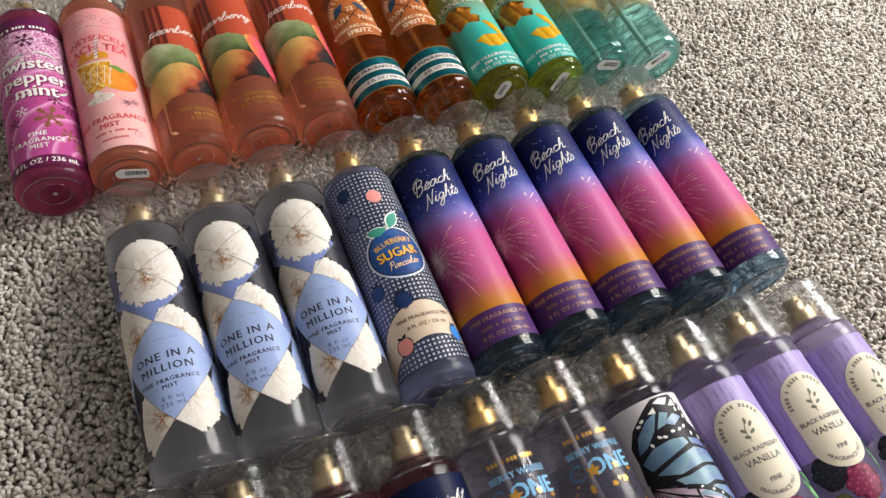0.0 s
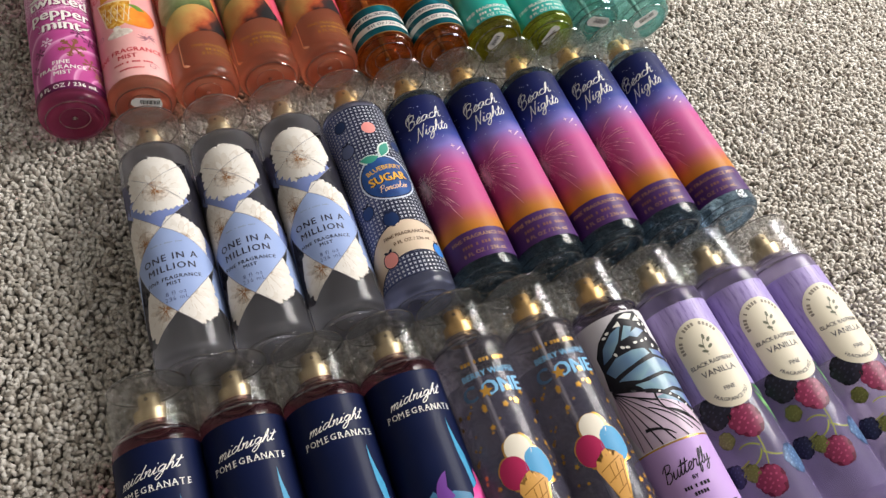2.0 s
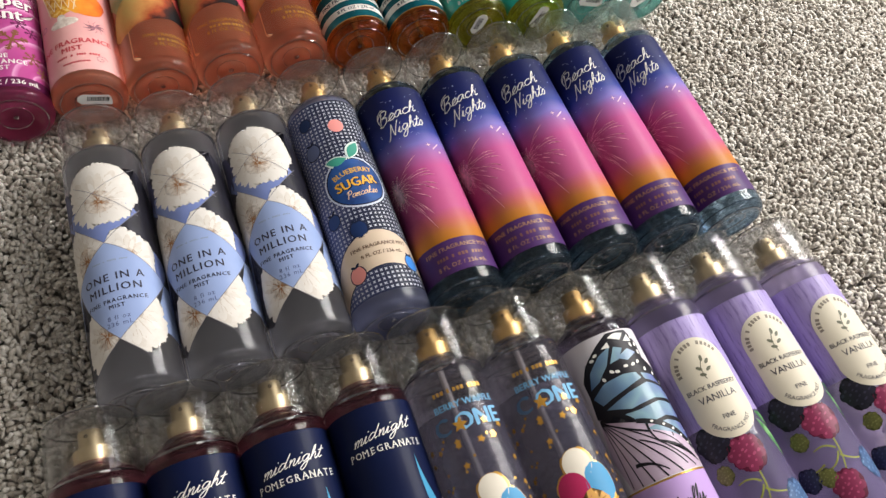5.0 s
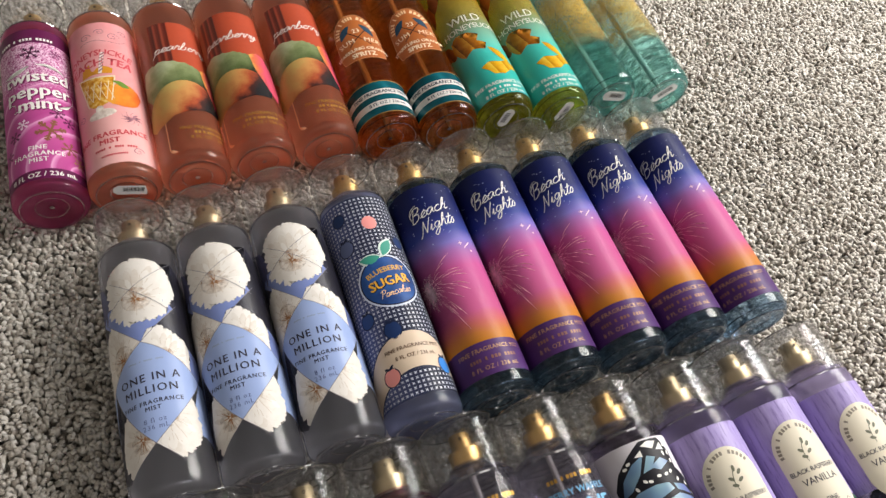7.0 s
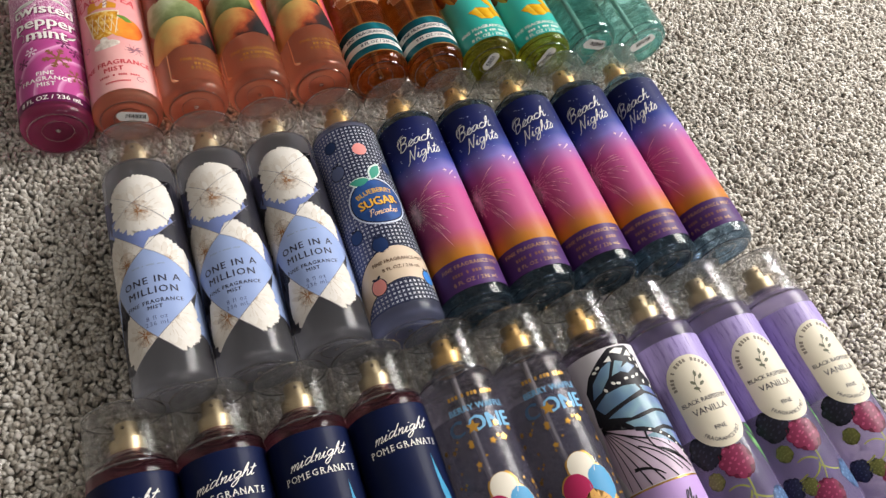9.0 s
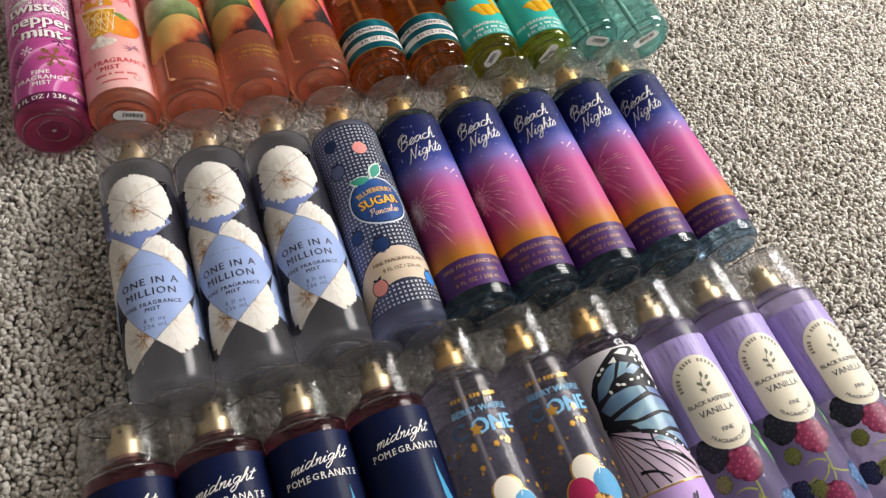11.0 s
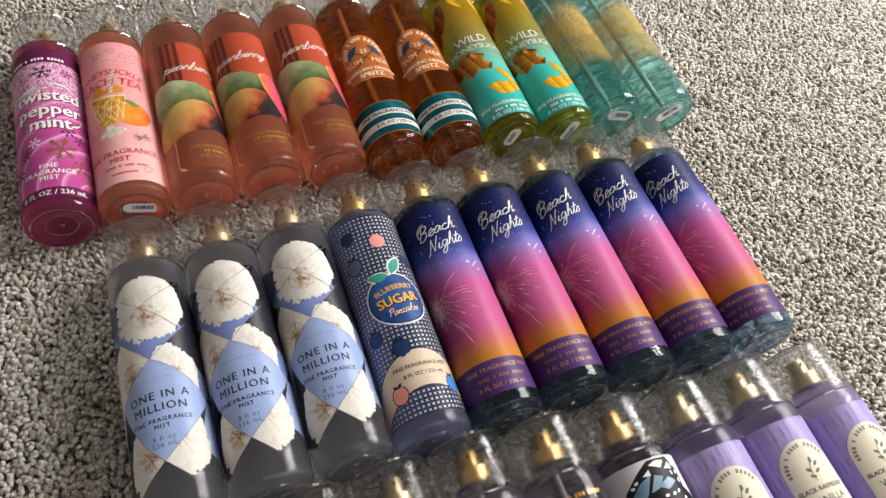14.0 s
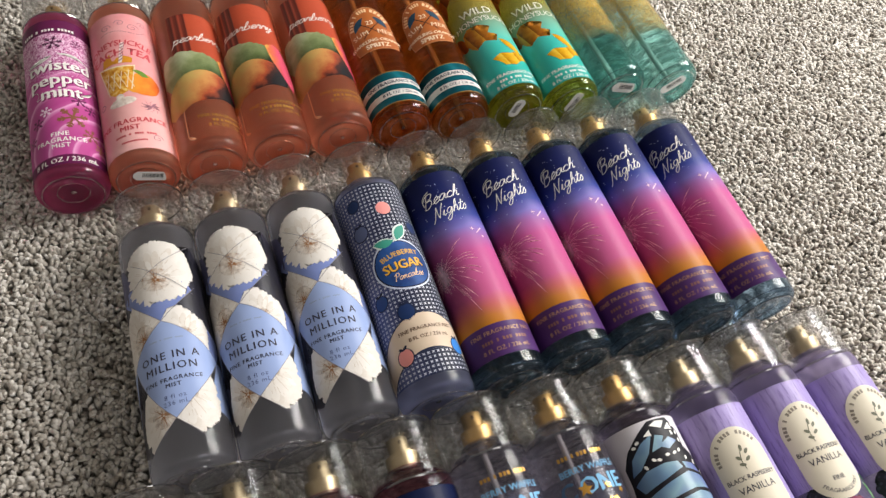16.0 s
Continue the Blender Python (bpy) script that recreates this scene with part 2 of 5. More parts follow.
PEN["m"] = 1.25, [[(0.0, 0.7), (0.15, 0.95), (0.1, 0.0)], [(0.12, 0.4), (0.4, 0.95), (0.55, 0.8), (0.5, 0.0)], [(0.52, 0.4), (0.8, 0.95), (0.98, 0.8), (0.92, 0.1), (1.05, 0.0), (1.3, 0.2)]]
PEN["n"] = 0.9, [[(0.0, 0.7), (0.15, 0.95), (0.1, 0.0)], [(0.12, 0.4), (0.45, 0.95), (0.6, 0.8), (0.55, 0.1), (0.7, 0.0), (0.95, 0.2)]]
PEN["p"] = 0.95, [[(0.0, 0.6), (0.25, 1.0), (0.1, -0.9)], [(0.15, 0.5), (0.5, 1.0), (0.8, 0.7), (0.6, 0.1), (0.25, 0.1), (0.6, 0.0), (1.0, 0.2)]]
PEN["k"] = 0.9, [[(0.0, 0.1), (0.4, 1.2), (0.45, 2.1), (0.25, 1.6), (0.1, 0.0)], [(0.75, 1.0), (0.2, 0.55), (0.7, 0.05), (1.0, 0.2)]]
PEN["r"] = 0.85, [[(0.0, 0.15), (0.25, 1.1), (0.35, 0.85), (0.65, 0.9), (0.6, 0.2), (0.75, 0.0), (1.0, 0.2)]]
PEN["s"] = 0.7, [[(0.0, 0.1), (0.4, 1.0), (0.6, 0.4), (0.4, 0.0), (0.1, 0.1)]]
PEN["t"] = 0.6, [[(0.0, 0.1), (0.35, 1.0), (0.45, 1.8)], [(0.42, 1.7), (0.25, 0.3), (0.4, 0.0), (0.7, 0.2)], [(-0.05, 1.15), (0.8, 1.3)]]
PEN["u"] = 1.0, [[(0.0, 0.3), (0.15, 0.95), (0.12, 0.2), (0.35, 0.0), (0.65, 0.4), (0.75, 0.95), (0.7, 0.2), (0.85, 0.0), (1.1, 0.2)]]
PEN["y"] = 0.95, [[(0.0, 0.3), (0.15, 0.95), (0.15, 0.3), (0.4, 0.1), (0.7, 0.9), (0.6, -0.5), (0.25, -0.95), (0.1, -0.6), (0.6, -0.1), (1.1, 0.3)]]
PEN["B"] = 1.2, [[(0.25, 2.0), (0.1, 0.0)], [(-0.3, 1.5), (0.2, 2.1), (0.9, 2.0), (0.9, 1.4), (0.3, 1.1), (0.9, 1.0), (1.0, 0.3), (0.5, -0.1), (0.0, 0.1)]]
PEN["P"] = 1.05, [[(0.25, 2.0), (0.1, 0.0)], [(-0.2, 1.6), (0.3, 2.1), (0.9, 1.9), (0.8, 1.2), (0.25, 1.1)]]
PEN["N"] = 1.25, [[(-0.3, -0.3), (0.0, 0.2), (0.25, 2.0)], [(0.25, 2.0), (0.45, 1.0), (0.75, 0.0)], [(0.75, 0.0), (0.95, 1.2), (1.2, 2.2)]]


def smooth_line(pts, n=6):
    """A curve through points."""
    p = [pts[0]] + list(pts) + [pts[-1]]
    out = []
    for a, b, c, d in zip(p, p[1:], p[2:], p[3:]):
        for k in range(n):
            t = k / n
            out.append(tuple(0.5 * (2 * b[i] + (c[i] - a[i]) * t + (2 * a[i] - 5 * b[i] + 4 * c[i] - d[i]) * t * t + (3 * b[i] - a[i] - 3 * c[i] + d[i]) * t ** 3) for i in (0, 1)))
    return out + [pts[-1]]


def script(text, size, cx, cy, width, lift=0.6, slant=0.0, turn=0.0, wide=1.0):
    """Handwriting with its middle at (cx, cy), in millimetres: ribbons of ink that follow the pen, wrapped round the bottle."""
    bm, x = bmesh.new(), 0.0
    total = sum(PEN[ch][0] for ch in text)
    c, s = math.cos(radians(turn)), math.sin(radians(turn))
    rise = 0.0
    for ch in text:
        step, strokes = PEN[ch]
        for pts in strokes:
            line = []
            for px, py in smooth_line(pts):
                a, b = (x + px - total / 2 + slant * (py - 0.5)) * size * wide, (py - 0.5) * size
                line.append((cx + c * a - s * b, cy + s * a + c * b))
            edge = stroke(line, width)
            half = len(edge) // 2
            right, left = edge[:half], edge[half:][::-1]
            rows = []
            for p, q in zip(right, left):
                rise += 0.0000001
                rows.append([bm.verts.new((v[0] * 0.001, v[1] * 0.001, rise)) for v in (p, q)])
            for (a, b), (d, e) in zip(rows, rows[1:]):
                bm.faces.new((a, d, e, b))
        x += step
    return bend(bm, film_height(lift))


def serif_words(text, size, cx, cy, lift=0.6, gap=1.1):
    """Capitals with a thin foot and head bar at the ends of their stems."""
    feet = {"P": (-0.2,), "M": (-0.36, 0.36), "N": (-0.28, 0.28), "R": (-0.22, 0.26), "A": (-0.32, 0.32), "T": (0.0,), "E": (-0.2,)}
    pitch, bars_ = size * 0.66 * gap, []
    first = cx - pitch * (len(text) - 1) / 2
    bm = bmesh.new()
    for k, ch in enumerate(text):
        one = words(ch, size, first + k * pitch, cy, lift, bold=0.04)
        me = bpy.data.meshes.new("letter")
        one.to_mesh(me)
        one.free()
        bm.from_mesh(me)
        bpy.data.meshes.remove(me)
        for f in feet.get(ch, ()):
            x, y, w = first + k * pitch + f * size * 0.8, cy - size * 0.35, size * 0.13
            bars_.append([(x - w, y - 0.12), (x + w, y - 0.12), (x + w, y + 0.16), (x - w, y + 0.16)])
    me = bpy.data.meshes.new("feet")
    foot = shape(bars_, lift + 0.02)
    foot.to_mesh(me)
    foot.free()
    bm.from_mesh(me)
    bpy.data.meshes.remove(me)
    return bm


def pieces(name, outlines, lift, material, parent, label=""):
    """Each outline as a part of its own."""
    for pts in outlines:
        part(name, shape([pts], lift), material, parent, label)


def bars(rows):
    """Writing that stays unread: outlines of letter-sized bars for words (u0, u1, v, height)."""
    out = []
    for a, b, v, h in rows:
        n = max(1, round((b - a) / (h * 0.95)))
        cell = (b - a) / n
        for k in range(n):
            x = a + k * cell
            out.append([(x, v - h / 2), (x + cell * 0.68, v - h / 2), (x + cell * 0.68, v + h / 2), (x, v + h / 2)])
    return out


def arc_bars(cx, cy, rx, ry, spans, h):
    """The same on an arc; spans are (start, end, letters), in radians."""
    out = []
    for a, b, n in spans:
        for k in range(n):
            p, q = a + (b - a) * k / n, a + (b - a) * (k + 0.66) / n
            out.append(stroke([(cx + rx * math.cos(p), cy + ry * math.sin(p)), (cx + rx * math.cos(q), cy + ry * math.sin(q))], h))
    return out


# ---- setting ----


def wall_plaster():
    m = Nodes("painted_plaster")
    m.set(Base_Color=m.mix(m.noise(3, 4), rgb(0.52, 0.505, 0.48), rgb(0.6, 0.585, 0.56)), Roughness=0.75)
    m.bump(m.noise(180, 3), 0.15, 0.001)
    return m.mat


def box(bm, x0, x1, y0, y1, z0, z1):
    vs = [bm.verts.new(p) for p in ((x0, y0, z0), (x1, y0, z0), (x1, y1, z0), (x0, y1, z0), (x0, y0, z1), (x1, y0, z1), (x1, y1, z1), (x0, y1, z1))]
    for q in ((3, 2, 1, 0), (4, 5, 6, 7), (0, 1, 5, 4), (1, 2, 6, 5), (2, 3, 7, 6), (3, 0, 4, 7)):
        bm.faces.new([vs[k] for k in q])
    return bm


def solid(name, boxes, material, label, category, kind="structure"):
    bm = bmesh.new()
    for b in boxes:
        box(bm, *b)
    return tagged(part(name, bm, material, None), label, category, kind=kind)


PLASTER = wall_plaster()
X0, X1, Y0, Y1, TOP = -2.0, 1.58, -2.2, 2.5, 2.4
solid("wall_west", [(X0 - 0.12, X0, Y0 - 0.12, Y1 + 0.12, -0.1, TOP)], PLASTER, "plain off-white painted wall beside the carpet", "wall")
solid("wall_north", [(X0, X1, Y1, Y1 + 0.12, -0.1, TOP)], PLASTER, "plain off-white painted wall beside the carpet", "wall")
solid("wall_east", [(X1, X1 + 0.12, Y0 - 0.12, Y1 + 0.12, -0.1, 0.52), (X1, X1 + 0.12, Y0 - 0.12, Y1 + 0.12, 1.48, TOP),
                    (X1, X1 + 0.12, Y0 - 0.12, -0.08, 0.52, 1.48), (X1, X1 + 0.12, 0.92, Y1 + 0.12, 0.52, 1.48)], PLASTER, "off-white painted wall with a window opening", "wall")
solid("wall_south", [(X0, X1, Y0 - 0.12, Y0, -0.1, 0.75), (X0, X1, Y0 - 0.12, Y0, 1.95, TOP),
                     (X0, 0.3, Y0 - 0.12, Y0, 0.75, 1.95), (1.54, X1, Y0 - 0.12, Y0, 0.75, 1.95)], PLASTER, "off-white painted wall with a window opening", "wall")
solid("ceiling", [(X0 - 0.12, X1 + 0.12, Y0 - 0.12, Y1 + 0.12, TOP, TOP + 0.1)], PLASTER, "plain white ceiling over the room", "ceiling")


def carpet_materials():
    back = Nodes("carpet_backing")
    back.set(Base_Color=back.mix(back.noise(260, 3), rgb(0.2, 0.18, 0.155), rgb(0.46, 0.42, 0.38)), Roughness=0.95)
    back.bump(back.noise(420, 3), 0.8, 0.004)
    pile = Nodes("carpet_pile")
    geo = pile.tree.nodes.new("ShaderNodeNewGeometry")
    speck = pile.ramp(geo.outputs["Random Per Island"], [(0.0, rgb(0.29, 0.25, 0.21)), (0.18, rgb(0.49, 0.445, 0.385)), (0.5, rgb(0.65, 0.605, 0.545)), (0.85, rgb(0.755, 0.715, 0.655)), (1.0, rgb(0.81, 0.775, 0.725))])
    pos = geo.outputs["Position"]
    broad = pile.ramp(pile.noise(7, 3, pos), [(0.3, rgb(0.86, 0.85, 0.84)), (0.7, rgb(1, 1, 1))])
    mul = pile.tree.nodes.new("ShaderNodeMix")
    mul.data_type, mul.blend_type = "RGBA", "MULTIPLY"
    mul.inputs[0].default_value = 1.0
    pile.put(mul.inputs[6], speck), pile.put(mul.inputs[7], broad)
    pile.set(Base_Color=mul.outputs[2], Roughness=0.9, Sheen_Weight=0.15)
    pile.bump(pile.noise(1500, 2, pos), 0.5, 0.0006)
    return back.mat, pile.mat


BACKING, PILE = carpet_materials()
solid("floor", [(X0, X1, Y0, Y1, -0.1, -0.0065)], BACKING, "greige cut-pile carpet backing on the floor", "carpet")

# where the bottles lie: base (x, y) of each, rows from the far one to the near one
FAR_ROW = [(-0.2375 + 0.0487 * k, y) for k, y in enumerate((0.139, 0.141, 0.142, 0.145, 0.146, 0.145, 0.144, 0.143, 0.139, 0.145, 0.139))]
MID_ROW = [(-0.1897 + 0.0494 * k, y) for k, y in enumerate((-0.084, -0.084, -0.081, -0.081, -0.081, -0.079, -0.079, -0.078, -0.079))]
NEAR_ROW = [(-0.2205 + 0.0486 * k, y) for k, y in enumerate((-0.2905, -0.291, -0.293, -0.292, -0.290, -0.292, -0.293, -0.295, -0.293, -0.296))]


def carpet_pile():
    """Short twisted yarn tufts, pressed down where bottles lie."""
    rng = np.random.default_rng(4)
    step = 0.0028
    gx, gy = np.meshgrid(np.arange(-0.37, 0.70, step), np.arange(-0.37, 0.51, step))
    x = gx.ravel() + rng.uniform(-0.5, 0.5, gx.size) * step * 1.1
    y = gy.ravel() + rng.uniform(-0.5, 0.5, gx.size) * step * 1.1
    n = x.size
    clump = np.sin(x * 310 + 2.1 * np.sin(y * 190)) * np.sin(y * 270 + 1.7 * np.sin(x * 230))
    tip = 0.0005 + 0.0007 * clump + rng.normal(0, 0.0006, n)
    lean = rng.normal(0, 0.0019, (n, 2)) + np.stack([np.sin(y * 160 + x * 90), np.cos(x * 170 - y * 60)], 1) * 0.001
    for bx, by in FAR_ROW + MID_ROW + NEAR_ROW:
        d = np.abs(x + lean[:, 0] - bx)
        inside = (d < R) & (y > by - 0.004) & (y < by + 0.214)
        tip = np.where(inside, np.minimum(tip, AXIS - np.sqrt(np.maximum(R * R - d * d, 0)) - 0.0016), tip)
    size = rng.uniform(0.8, 1.25, n)
    spin = rng.uniform(0, 6.283, n)
    verts = np.zeros((n, 3, 4, 3))
    for ring, (h, r, l) in enumerate(((0.0, 0.0013, 0.0), (0.66, 0.00205, 0.45), (1.0, 0.0015, 1.0))):
        for k in range(4):
            a = spin + k * math.pi / 2 + ring * 0.7
            verts[:, ring, k, 0] = x + lean[:, 0] * l + r * size * np.cos(a)
            verts[:, ring, k, 1] = y + lean[:, 1] * l + r * size * np.sin(a)
            verts[:, ring, k, 2] = -0.0065 + (tip + 0.0065) * h
    quads = [(r * 4 + k, r * 4 + (k + 1) % 4, r * 4 + 4 + (k + 1) % 4, r * 4 + 4 + k) for r in range(2) for k in range(4)] + [(8, 9, 10, 11)]
    faces = (np.array(quads)[None] + 12 * np.arange(n)[:, None, None]).reshape(-1, 4)
    me = bpy.data.meshes.new("carpet_pile")
    me.vertices.add(n * 12), me.loops.add(faces.size), me.polygons.add(len(faces))
    me.vertices.foreach_set("co", verts.ravel())
    me.loops.foreach_set("vertex_index", faces.ravel())
    me.polygons.foreach_set("loop_start", np.arange(0, faces.size, 4))
    me.polygons.foreach_set("use_smooth", np.ones(len(faces), bool))
    me.update(calc_edges=True)
    me.materials.append(PILE)
    tagged(new("carpet_pile", me), "short twisted greige yarn pile of a speckled carpet", "carpet pile", kind="stuff")


carpet_pile()

# ---- bottles ----
BODY = [(0, 0.0042), (0.006, 0.0036), (0.0125, 0.0022), (0.0165, 0.0004), (0.0188, 0.0), (0.0212, 0.0006), (0.0232, 0.0024), (0.0243, 0.005), (R, 0.0085),
        (R, 0.06), (R, 0.12), (R, 0.1615), (0.0243, 0.1645), (0.0236, 0.1675), (0.0222, 0.1702), (0.0196, 0.1724), (0.0162, 0.1740), (0.0136, 0.1750), (0.0124, 0.1762), (0.0122, 0.1790), (0, 0.1790)]
CAPSULE = [(0.0240, 0.1672), (0.0239, 0.18), (0.0234, 0.2000), (0.0230, 0.2026), (0.0218, 0.2044), (0.019, 0.2052), (0, 0.2052),
           (0, 0.2036), (0.0184, 0.2036), (0.0204, 0.2028), (0.0214, 0.2014), (0.0218, 0.1990), (0.0223, 0.18), (0.0226, 0.1672), (0.0240, 0.1672)]


def bottle(place, label, contents, spray=GOLD, spin=0.0, yaw=0.0):
    """The clear bottle that all share: body, spray head and cap; its base at place, lying along y."""
    root = new("mist_bottle")
    root.matrix_world = pose(place[0], place[1], AXIS, 0, spin, yaw)
    tagged(root, label, "bottle", "mist bottles on the carpet")
    part("body", lathe(BODY, 56), contents, root, "clear plastic body filled with tinted liquid")
    head = part("spray_head", lathe([(0.0085, 0.1766), (0.0097, 0.1766), (0.0099, 0.1770), (0.0099, 0.1876), (0.0096, 0.1880), (0.0066, 0.1880), (0.0065, 0.1883),
                                     (0.0064, 0.1978), (0.0061, 0.1983), (0, 0.1985)], 40), spray, root, "polished gold-coloured metal spray head")
    bm = lathe([(0, 0.0), (0.0011, 0.0), (0.0011, 0.0008), (0.0005, 0.0009), (0.0005, 0.0003), (0, 0.0003)], 14)
    bmesh.ops.transform(bm, matrix=pose(0, 0.1945, 0.0060, 90, 0, 0), verts=bm.verts)
    part("nozzle", bm, DARK_PLASTIC, head, "small dark spray opening")
    part("collar_seat", ring(0.0128, 0.1768, 0.0011, 40), EDGE, root, "clear plastic neck ring")
    cap = part("cap", lathe(CAPSULE, 56), CAP, root, "clear plastic overcap")
    part("cap_rim", ring(0.0236, 0.1676, 0.0008), EDGE, cap)
    part("cap_rim", ring(0.0226, 0.2036, 0.0006), EDGE, cap)
    part("base_ring", ring(0.0198, 0.0006, 0.0007), EDGE, root)
    # this hoop is added as a highlight line round the wall's foot
    part("base_ring", ring(0.0236, 0.0052, 0.0005), EDGE, root)
    part("base_ring", ring(0.0105, 0.0028, 0.0005), EDGE, root)
    part("gate_mark", lathe([(0, 0.0030), (0.0017, 0.0030), (0.0019, 0.0036), (0.0012, 0.0044)], 16), EDGE, root)
    return root


DARK_PLASTIC = ink("dark_plastic", "3a332c", 0.5)
NAVY, WHITE = ink("navy_ink", "1d2450"), ink("white_ink", "f2efe9")


def copies(first, row, places, spins=None):
    for k, p in enumerate(places):
        copy_thing(first, pose(p[0], p[1], AXIS, 0, spins[k] if spins else 0.0, 0))


rnd = random.Random(11)


def film(name, build, rough=0.52, shine=0.2):
    """A printed label film whose colour comes from build(nodes, vector, u, v)."""
    m = Nodes(name)
    vec, u, v = m.uv()
    m.set(Base_Color=build(m, vec, u, v), Roughness=rough, Coat_Weight=0.04, Coat_Roughness=0.15, Specular_IOR_Level=shine)
    return m.mat


def see_through(name, build, rough=0.3):
    """Ink on clear film: build(nodes, vector, u, v) gives its colour and how much it covers."""
    m = Nodes(name)
    vec, u, v = m.uv()
    colour, cover = build(m, vec, u, v)
    m.set(Base_Color=colour, Roughness=rough, Alpha=cover)
    return m.mat


def along(m, v, lo, hi):
    """0 at lo millimetres along the bottle, 1 at hi."""
    n = m.tree.nodes.new("ShaderNodeMapRange")
    m.put(n.inputs[0], v)
    n.inputs[1].default_value, n.inputs[2].default_value = lo * 0.001, hi * 0.001
    return n.outputs[0]


GOLD_INK = ink("gold_ink", "c79a4e", 0.3, 0.6)
BLACK = ink("black_ink", "15131c")
DARK_TEXT = ink("charcoal_ink", "3b3b4c")
BROWN_TEXT = ink("brown_ink", "6e5648")
STICKER = ink("sticker_paper", "f8f7f5", 0.5, vary=0.04)


def barcode(root, u, v, wide, high, turn):
    """A white paper sticker with barcode strokes, low on the bottle or on its base."""
    c, s = math.cos(radians(turn)), math.sin(radians(turn))
    spot = lambda x, y: (u + c * x - s * y, v + s * x + c * y)
    w, h, q = wide / 2, high / 2, min(wide, high) * 0.25
    rim = [(-w + q, -h), (w - q, -h), (w, -h + q), (w, h - q), (w - q, h), (-w + q, h), (-w, h - q), (-w, -h + q)]
    st = part("barcode_sticker", shape([[spot(*p) for p in rim]], 0.35), STICKER, root, "small white paper barcode sticker")
    lines, x = [], -w * 0.45
    while x < w * 0.55:
        t = rnd.choice((0.25, 0.4, 0.7))
        lines.append([spot(x, -h * 0.45), spot(x + t, -h * 0.45), spot(x + t, h * 0.55), spot(x, h * 0.55)])
        x += t + rnd.choice((0.3, 0.45))
    part("barcode", shape(lines, 0.5), BLACK, st, kind="stuff")


def base_sticker(root, x, z, wide, high, turn):
    """The same sticker on the bottle's recessed base."""
    bm = bmesh.new()
    w, h, q = wide / 2, high / 2, min(wide, high) * 0.3
    rim = [(-w + q, -h), (w - q, -h), (w, -h + q), (w, h - q), (w - q, h), (-w + q, h), (-w, h - q), (-w, -h + q)]
    bm.faces.new([bm.verts.new((a * 0.001, b * 0.001, 0)) for a, b in rim])
    bmesh.ops.transform(bm, matrix=pose(x * 0.001, 0.0018, z * 0.001) @ pose(0, 0, 0, 90) @ pose(0, 0, 0, 0, 0, turn), verts=bm.verts)
    st = part("barcode_sticker", bm, STICKER, root, "small white paper barcode sticker")
    bm, a = bmesh.new(), -w * 0.5
    while a < w * 0.6:
        t = rnd.choice((0.2, 0.35, 0.6))
        bm.faces.new([bm.verts.new((p * 0.001, r * 0.001, 0)) for p, r in ((a, -h * 0.25), (a + t, -h * 0.25), (a + t, h * 0.6), (a, h * 0.6))])
        a += t + rnd.choice((0.35, 0.5))
    bmesh.ops.transform(bm, matrix=pose(x * 0.001, 0.0016, z * 0.001) @ pose(0, 0, 0, 90) @ pose(0, 0, 0, 0, 0, turn), verts=bm.verts)
    part("barcode", bm, BLACK, st, kind="stuff")


def dip_tube(root, bend_to=6.0):
    bm = bmesh.new()
    rings = []
    for k in range(13):
        t = k / 12
        y, z, x = 0.172 - 0.162 * t, -0.001 * bend_to * t * t, 0.004 * t * t
        rings.append([bm.verts.new((x + 0.0016 * math.cos(a), y, z + 0.0016 * math.sin(a))) for a in (i * math.pi / 4 for i in range(8))])
    for a, b in zip(rings, rings[1:]):
        for i in range(8):
            bm.faces.new((a[i], a[(i + 1) % 8], b[(i + 1) % 8], b[i])).smooth = True
    part("dip_tube", bm, TUBE_WHITE, root, "thin pale plastic dip tube")


TUBE_WHITE = ink("pale_tube", "d8d2c8", 0.4)


def scallop(cx, cy, rx, ry, lobes, depth=0.1, seed=1, n=5):
    """The uneven edge of a many-petalled flower."""
    r = random.Random(seed)
    size = [1 + r.uniform(-0.06, 0.06) for _ in range(lobes)]
    out = []
    for k in range(lobes * n):
        a, s = 2 * math.pi * k / (lobes * n), (k % n) / n
        q = size[k // n] * (1 - depth + depth * math.sin(math.pi * (s + 0.1)) ** 0.6 * (1 + 0.25 * math.sin(2 * math.pi * s * 2)))
        out.append((cx + rx * q * math.cos(a), cy + ry * q * math.sin(a)))
    return out


def clip_poly(pts, corners):
    """The part of an outline inside a convex outline (anticlockwise)."""
    for (ax, ay), (bx, by) in zip(corners, corners[1:] + corners[:1]):
        side = lambda p: (bx - ax) * (p[1] - ay) - (by - ay) * (p[0] - ax)
        got = []
        for p, q in zip(pts, pts[1:] + pts[:1]):
            sp, sq = side(p), side(q)
            if sp >= 0:
                got.append(p)
            if sp * sq < 0:
                t = sp / (sp - sq)
                got.append((p[0] + (q[0] - p[0]) * t, p[1] + (q[1] - p[1]) * t))
        pts = got
        if len(pts) < 3:
            return []
    return pts


